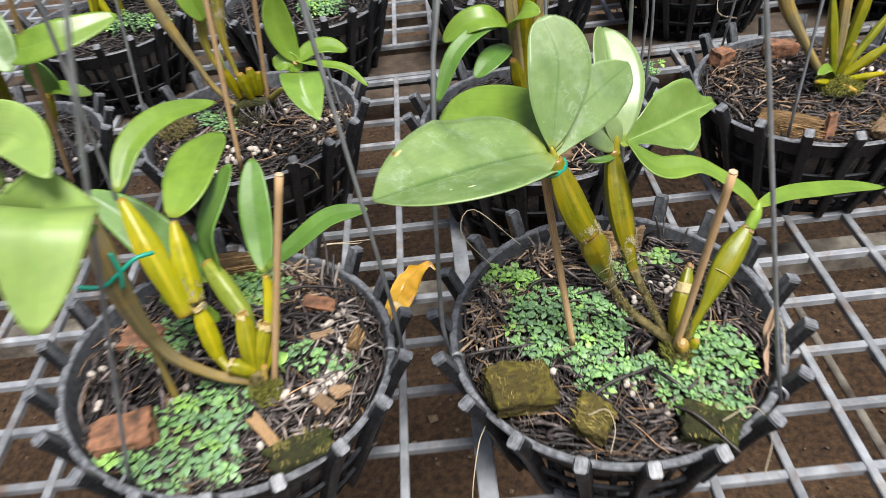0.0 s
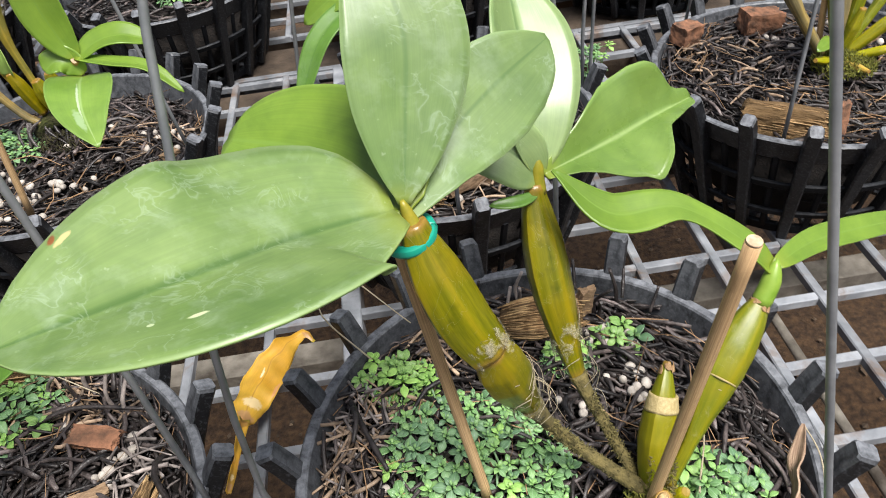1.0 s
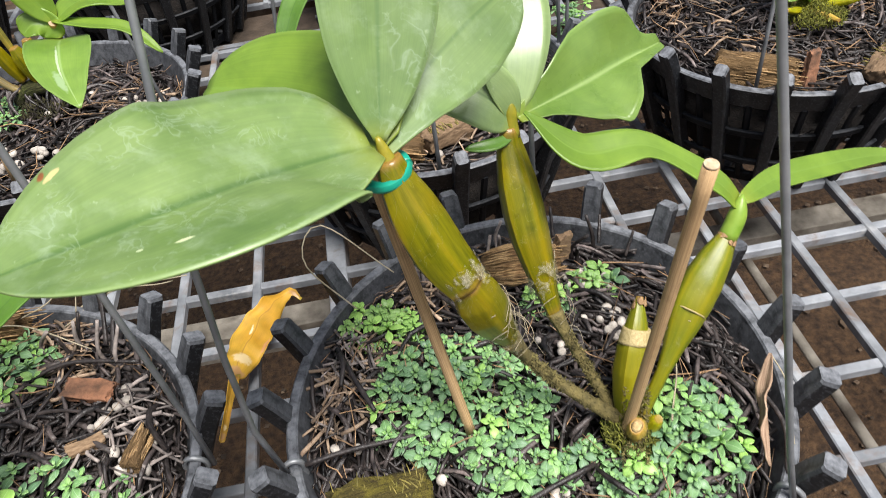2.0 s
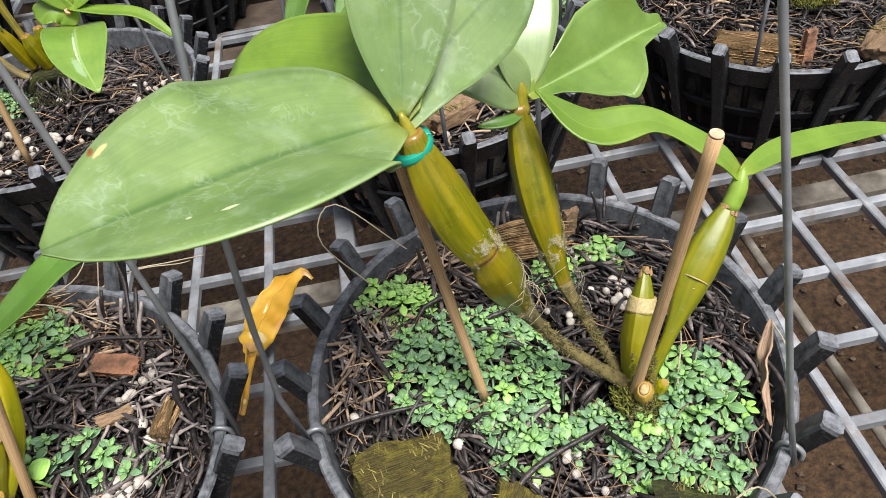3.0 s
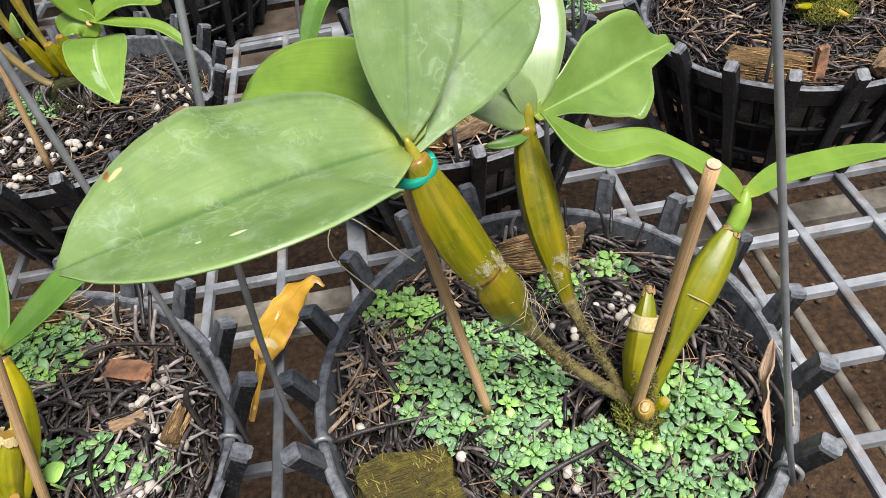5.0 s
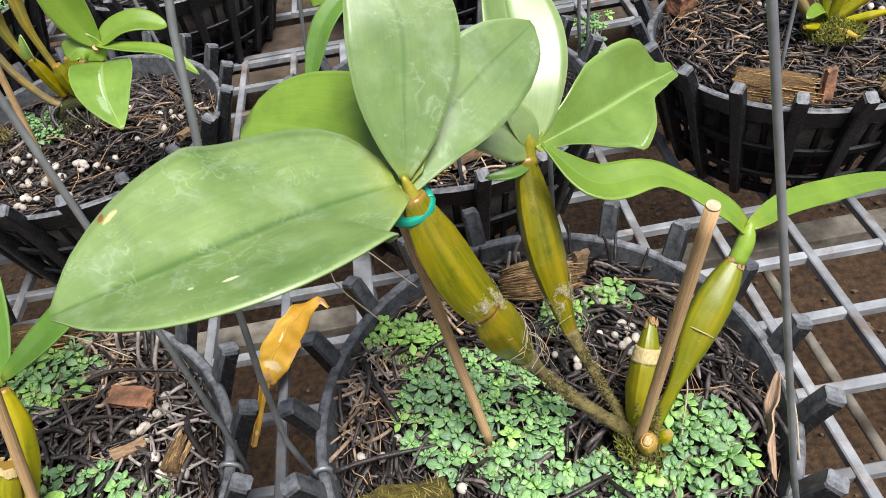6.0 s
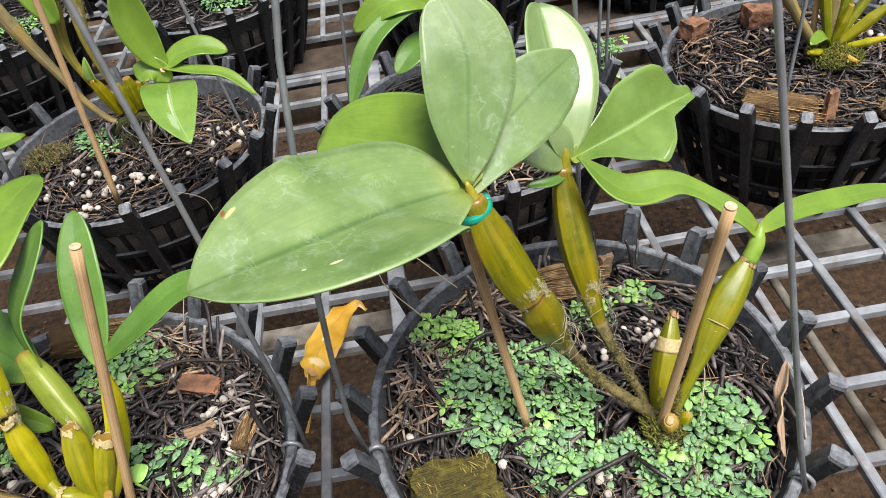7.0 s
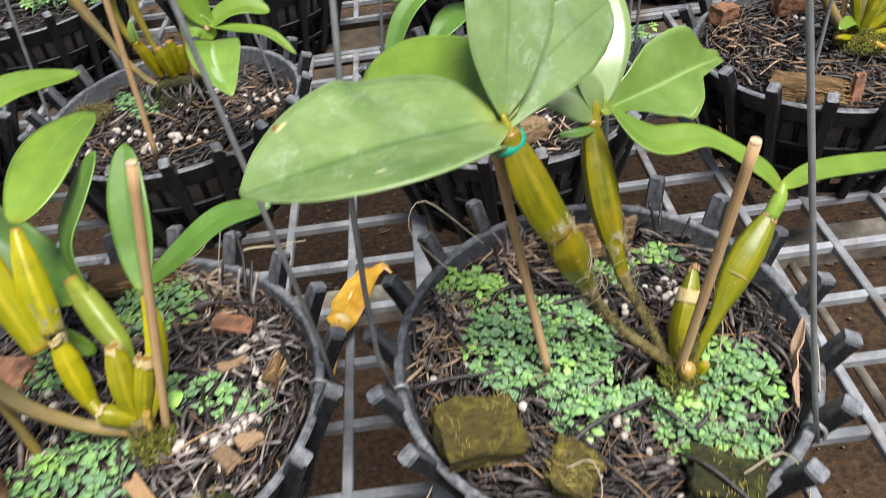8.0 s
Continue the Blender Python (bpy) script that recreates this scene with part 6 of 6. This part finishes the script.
leaf(orchid4, [(0.378, 0.588, 0.10), (0.366, 0.580, 0.112), (0.352, 0.57, 0.112)], 0.005, (0, -0.4, 0.9), M_LEAF_NEW, "", nu=12, nv=6, seed=41)
leaf(orchid4, [(0.40, 0.598, 0.17), (0.41, 0.60, 0.20), (0.43, 0.60, 0.23)], 0.010, (-0.3, -0.8, 0.5), M_LEAF_NEW, "", seed=42)
stake((0.361, 0.615, 0.32), (0.372, 0.60, 0.088))

# ---------------------------------------------------------------- orchids further back

orchid5 = thing("orchid", (0.105, 0.610, 0.088), "orchid with tall striped canes and arching leaves", "orchid", "orchids in baskets")
for i, (x, y, z) in enumerate(((0.094, 0.615, 0.230), (0.108, 0.62, 0.300), (0.145, 0.62, 0.300), (0.125, 0.63, 0.300), (0.097, 0.605, 0.140))):
    b = Vector((0.108, 0.615, 0.090))
    t = Vector((x, y, z))
    bulb(orchid5, [t, t.lerp(b, 0.35), t.lerp(b, 0.75), b], [0.003, 0.0070, 0.0066, 0.0038], (M_CANE, M_BULB, M_CANE, M_BULB, M_BULB)[i], seed=i)
leaf(orchid5, [(0.094, 0.612, 0.170), (0.078, 0.600, 0.182), (0.058, 0.598, 0.180), (0.038, 0.600, 0.166)], 0.012, (0, -0.5, 0.86), M_LEAF_NEW, "arching green leaf", fold=0.2, seed=51)
leaf(orchid5, [(0.094, 0.612, 0.170), (0.070, 0.592, 0.176), (0.046, 0.575, 0.164), (0.028, 0.558, 0.132)], 0.008, (0, -0.3, 0.95), M_LEAF_DARK, "narrow arching green leaf", fold=0.25, seed=52)
leaf(orchid5, [(0.094, 0.612, 0.150), (0.078, 0.590, 0.150), (0.062, 0.575, 0.142)], 0.011, (0, -0.3, 0.95), M_LEAF_DARK, "broad green leaf", fold=0.2, seed=53)
leaf(orchid5, [(0.100, 0.612, 0.165), (0.104, 0.596, 0.185), (0.118, 0.585, 0.188)], 0.011, (0, -0.5, 0.86), M_LEAF_NEW, "broad green leaf", fold=0.2, seed=54)
orchid6 = thing("orchid", (-0.395, 0.63, 0.088), "orchid with broad green leaves beside a stake", "orchid", "orchids in baskets")
bulb(orchid6, [(-0.275, 0.555, 0.18), (-0.29, 0.565, 0.15), (-0.33, 0.60, 0.11), (-0.37, 0.62, 0.09)], [0.003, 0.006, 0.005, 0.003], M_BULB_YEL)
bulb(orchid6, [(-0.30, 0.545, 0.25), (-0.31, 0.555, 0.20), (-0.34, 0.59, 0.13), (-0.38, 0.62, 0.09)], [0.003, 0.007, 0.006, 0.003], M_BULB)
leaf(orchid6, [(-0.28, 0.53, 0.235), (-0.255, 0.51, 0.236), (-0.225, 0.51, 0.242), (-0.19, 0.53, 0.245)], 0.0125, (0.0, -0.7, 0.7), M_LEAF_NEW, "broad green leaf", seed=61)
leaf(orchid6, [(-0.275, 0.555, 0.18), (-0.272, 0.55, 0.195), (-0.268, 0.545, 0.212)], 0.014, (0.0, -0.8, 0.6), M_LEAF_DARK, "oval green leaf", seed=62)
leaf(orchid6, [(-0.275, 0.555, 0.18), (-0.262, 0.55, 0.186), (-0.238, 0.545, 0.18)], 0.006, (0.0, -0.5, 0.8), M_LEAF_NEW, "", seed=63)
leaf(orchid6, [(-0.30, 0.545, 0.25), (-0.28, 0.52, 0.25), (-0.262, 0.50, 0.225)], 0.016, (0.2, -0.8, 0.6), M_LEAF, "broad green leaf", seed=64)
stake((-0.238, 0.50, 0.30), (-0.300, 0.57, 0.088))


def far_orchid(x, y, seed):
    rnd = random.Random(seed)
    o = thing("orchid", (x, y, 0.088), "distant orchid with several canes and green leaves", "orchid", "orchids in baskets")
    for k in range(4):
        t = Vector((x + rnd.gauss(0, 0.03), y + rnd.gauss(0, 0.03), rnd.uniform(0.16, 0.30)))
        b = Vector((x + rnd.gauss(0, 0.012), y + rnd.gauss(0, 0.012), 0.086))
        bulb(o, [t, t.lerp(b, 0.4), b], [0.003, 0.0065, 0.004], M_BULB if k % 2 else M_BULB_YEL, seed=k)
        for q in range(2):
            a = rnd.uniform(0, 6.28)
            d = Vector((math.cos(a), math.sin(a), 0))
            leaf(o, [t, t + d * 0.03 + Vector((0, 0, 0.02)), t + d * 0.075 + Vector((0, 0, rnd.uniform(-0.02, 0.02)))], rnd.uniform(0.010, 0.016), (0, -0.4, 0.9), M_LEAF_NEW if q else M_LEAF_DARK, seed=seed * 10 + k, nu=14, nv=8)


for i, key in enumerate(("third_left", "third_mid", "third_right", "third_end", "fourth_left", "fourth_mid", "fourth_right", "far_right")):
    far_orchid(POTS[key][0], POTS[key][1] + 0.01, 70 + i)

# ---------------------------------------------------------------- loose pieces on the mulch

chunk("husk_chip", (0.058, 0.287, 0.092), (0.036, 0.028, 0.014), (8, 4, 12), M_BARK, "mossy brown block of coconut husk on mulch", "husk chip", 1, 0.12)
chunk("husk_chip", (0.096, 0.263, 0.088), (0.022, 0.020, 0.010), (10, -4, 55), M_BARK, "small mossy block of coconut husk", "husk chip", 2)
chunk("husk_chip", (0.158, 0.250, 0.086), (0.030, 0.020, 0.013), (14, 2, -22), M_BARK_DARK, "dark mossy block of coconut husk by the rim", "husk chip", 3)
husk_bundle((0.1165, 0.4005, 0.0945), (0.1530, 0.3965, 0.0965), 0.0092, 4, "fibrous golden-brown piece of coconut husk")
chunk("wood_chip", (0.156, 0.402, 0.099), (0.008, 0.005, 0.014), (0, 10, 20), M_CHIP, "small orange wood chip", "wood chip", 5)
chunk("brick_piece", (-0.066, 0.374, 0.089), (0.021, 0.009, 0.005), (14, 8, -18), M_BRICK, "small flat broken brick piece on mulch", "brick piece", 6)
chunk("brick_piece", (-0.170, 0.277, 0.091), (0.033, 0.020, 0.014), (8, -4, 14), M_BRICK, "broken pink brick piece on mulch", "brick piece", 7, 0.12)
chunk("brick_piece", (-0.178, 0.352, 0.090), (0.028, 0.018, 0.012), (8, -4, -14), M_BRICK, "broken brick piece in shade", "brick piece", 17, 0.12)
chunk("husk_chip", (-0.068, 0.258, 0.087), (0.034, 0.016, 0.012), (10, 4, 22), M_BARK_DARK, "dark mossy block of coconut husk by the rim", "husk chip", 8)
chunk("husk_chip", (-0.040, 0.338, 0.089), (0.016, 0.008, 0.006), (0, 4, 75), M_HUSK, "fibrous flake of coconut husk", "husk chip", 9)
chunk("wood_chip", (-0.062, 0.345, 0.089), (0.014, 0.0055, 0.003), (8, 14, 28), M_CHIP, "brown wood chip on mulch", "wood chip", 10)
chunk("wood_chip", (-0.048, 0.298, 0.089), (0.011, 0.008, 0.003), (5, 8, 40), M_CHIP, "brown wood chip on mulch", "wood chip", 11)
chunk("wood_chip", (-0.057, 0.289, 0.090), (0.014, 0.008, 0.0035), (5, -8, -50), M_CHIP, "tan wood chip on mulch", "wood chip", 12)
chunk("wood_chip", (-0.088, 0.270, 0.090), (0.030, 0.007, 0.004), (5, 12, -50), M_DRY, "pale strip of dry wood on mulch", "wood chip", 13)
chunk("husk_chip", (-0.128, 0.418, 0.092), (0.045, 0.014, 0.012), (0, 4, 6), M_HUSK, "fibrous brown husk along the rim", "husk chip", 14)
chunk("bark_flake", (-0.069, 0.603, 0.090), (0.013, 0.006, 0.003), (5, 10, 60), M_CHIP, "brown bark flake on mulch", "bark", 15)
chunk("brick_piece", (0.303, 0.657, 0.093), (0.017, 0.015, 0.014), (4, 4, 30), M_BRICK, "broken red brick piece at the basket rim", "brick piece", 18, 0.1)
chunk("brick_piece", (0.359, 0.657, 0.094), (0.027, 0.015, 0.016), (4, 4, 8), M_BRICK, "broken ochre brick piece at the basket rim", "brick piece", 19, 0.12)
chunk("husk_chip", (0.318, 0.535, 0.088), (0.045, 0.016, 0.017), (-10, 4, -28), M_HUSK, "fibrous brown husk piece along the rim", "husk chip", 20)
chunk("husk_chip", (0.398, 0.515, 0.089), (0.042, 0.022, 0.018), (-10, -14, 30), M_CHIP, "brown husk piece along the rim", "husk chip", 21)
chunk("brick_piece", (0.345, 0.520, 0.092), (0.009, 0.005, 0.022), (-10, 10, 10), M_BRICK, "small upright brick sliver", "brick piece", 22)
chunk("husk_chip", (0.118, 0.525, 0.091), (0.030, 0.014, 0.012), (0, 4, 30), M_CHIP, "brown wood chip on mulch", "wood chip", 23)
chunk("husk_chip", (0.09, 0.52, 0.091), (0.030, 0.02, 0.012), (0, 4, -20), M_HUSK, "fibrous husk piece on mulch", "husk chip", 24)

# fallen leaves
fl = thing("fallen_leaf", (-0.02, 0.45, 0.02), "yellow fallen leaf caught on the mesh and the basket", "fallen leaf")
v, f, u = blade([(0.0112, 0.489, 0.010), (0.0050, 0.4935, 0.0150), (-0.0080, 0.478, 0.0165), (-0.0165, 0.459, 0.018), (-0.0222, 0.440, 0.021), (-0.0243, 0.423, 0.026)], 0.0106, (0.25, -0.40, 0.86), fold=-0.26, ruffle=0.34, waves=1.6, seed=71, nu=40, nv=14,
               widths=[0.06, 0.20, 0.46, 0.74, 0.86, 0.96, 1.0, 1.02, 0.95, 0.80, 0.52, 0.28])
v = [q + noise.noise_vector(q * 85) * 0.0022 + noise.noise_vector(q * 240) * 0.0006 for q in v]
put("blade", mesh_of("blade", v, f, M_LEAF_DEAD, u), fl)
v, f, u = blade([(-0.0243, 0.424, 0.0262), (-0.0236, 0.398, 0.034), (-0.0228, 0.384, 0.039), (-0.0222, 0.368, 0.045)], 0.0036, (0.5, -0.45, 0.74), fold=0.7, seed=72, widths=[0.9, 0.75, 0.55, 0.5, 0.5, 0.4], nu=18, nv=6)
put("stalk", mesh_of("stalk", v, f, M_LEAF_DEAD, u), fl, "dry tan leaf stalk")
dl = thing("dry_sheath", (0.21, 0.30, 0.09), "dry curled tan leaf sheath against the rim", "dry leaf")
leaf(dl, [(0.216, 0.317, 0.104), (0.211, 0.307, 0.094), (0.206, 0.294, 0.091), (0.200, 0.279, 0.089)], 0.0036, (-0.6, -0.5, 0.62), M_CURL, fold=0.45, a=0.6, b=0.5, ruffle=0.25, twist=1.9, seed=72, nu=18, nv=8)

# single twigs and straws that stand out
TWIGS = [([(0.086, 0.262, 0.089), (0.105, 0.279, 0.094), (0.137, 0.291, 0.094)], 0.0012), ([(0.028, 0.318, 0.089), (0.045, 0.320, 0.090), (0.073, 0.321, 0.090)], 0.0011),
         ([(0.120, 0.247, 0.089), (0.105, 0.272, 0.092), (0.098, 0.284, 0.091)], 0.0009), ([(0.168, 0.232, 0.087), (0.15, 0.252, 0.096), (0.14, 0.262, 0.093)], 0.001),
         ([(0.205, 0.275, 0.088), (0.212, 0.297, 0.092), (0.203, 0.33, 0.092)], 0.001), ([(0.044, 0.375, 0.088), (0.05, 0.355, 0.093), (0.058, 0.335, 0.092)], 0.0012),
         ([(-0.06, 0.395, 0.098), (-0.06, 0.41, 0.11), (-0.062, 0.418, 0.122)], 0.0011), ([(-0.057, 0.39, 0.096), (-0.055, 0.407, 0.108)], 0.0012),
         ([(0.155, 0.415, 0.094), (0.156, 0.424, 0.106)], 0.0009), ([(0.175, 0.405, 0.094), (0.178, 0.414, 0.104)], 0.0009), ([(0.185, 0.395, 0.092), (0.19, 0.40, 0.103)], 0.0008),
         ([(-0.105, 0.38, 0.092), (-0.08, 0.39, 0.096), (-0.045, 0.385, 0.094)], 0.0011), ([(-0.10, 0.345, 0.09), (-0.085, 0.365, 0.096), (-0.075, 0.39, 0.094)], 0.001),
         ([(0.045, 0.37, 0.09), (0.047, 0.36, 0.095), (0.045, 0.35, 0.093)], 0.0012)]
for i, (p, r) in enumerate(TWIGS):
    swept("twig", p, [r, r, r * 0.8], M_STICK, None, "dark dry root twig lying on the mulch", "twig", "twigs on the mulch", n=12, sides=7, wobble=0.1, seed=i)
rnd = random.Random(27)
for key, a0, a1, count in (("main", 55, 125, 15), ("left", 35, 75, 7)):  # root ends that stick up along the back rim
    cx, cy, _ = POTS[key]
    for k in range(count):
        a, r = radians(rnd.uniform(a0, a1)), rnd.uniform(0.074, 0.091)
        x, y, h = cx + r * math.cos(a), cy + r * math.sin(a), rnd.uniform(0.008, 0.020)
        swept("twig", [(x, y, 0.082), (x + rnd.gauss(0, 0.002), y + rnd.gauss(0, 0.002), 0.086 + h * 0.5), (x + rnd.gauss(0, 0.004), y + rnd.gauss(0, 0.004), 0.090 + h)], [0.0011, 0.0010, 0.0008], M_ASHEN if k % 3 else M_STICK, None,
              "dry root end standing up from the mulch", "twig", "twigs on the mulch", n=8, sides=7, wobble=0.1, seed=k)
STRAWS = [[(0.055, 0.395, 0.090), (0.035, 0.41, 0.112), (0.045, 0.425, 0.120), (0.075, 0.405, 0.100)], [(0.035, 0.262, 0.092), (0.030, 0.245, 0.098), (0.024, 0.228, 0.075), (0.028, 0.222, 0.062)],
          [(0.093, 0.262, 0.093), (0.103, 0.262, 0.096), (0.105, 0.25, 0.095), (0.100, 0.238, 0.09)], [(0.162, 0.247, 0.096), (0.18, 0.252, 0.099), (0.187, 0.24, 0.09), (0.180, 0.225, 0.075)],
          [(-0.090, 0.428, 0.088), (-0.072, 0.440, 0.090), (-0.050, 0.4445, 0.087), (-0.032, 0.446, 0.086)], [(-0.088, 0.420, 0.090), (-0.068, 0.437, 0.092), (-0.045, 0.442, 0.087), (-0.040, 0.446, 0.084)],
          [(-0.12, 0.42, 0.096), (-0.09, 0.425, 0.104), (-0.075, 0.435, 0.118), (-0.08, 0.42, 0.095)], [(-0.14, 0.425, 0.092), (-0.1, 0.41, 0.106), (-0.07, 0.40, 0.092)],
          [(-0.110, 0.545, 0.092), (-0.098, 0.538, 0.103), (-0.082, 0.536, 0.096), (-0.078, 0.534, 0.086)],
          [(0.17, 0.30, 0.098), (0.182, 0.33, 0.098), (0.165, 0.345, 0.098)], [(0.212, 0.285, 0.09), (0.218, 0.305, 0.098), (0.217, 0.318, 0.102)], [(0.33, 0.70, 0.11), (0.31, 0.70, 0.12), (0.335, 0.76, 0.13)]]
for i, p in enumerate(STRAWS):
    swept("straw", p, [0.0004, 0.00035, 0.0003], M_SHEATH, None, "thin pale dry straw curling over the rim", "straw", "loose straws", n=20, sides=6, seed=i)
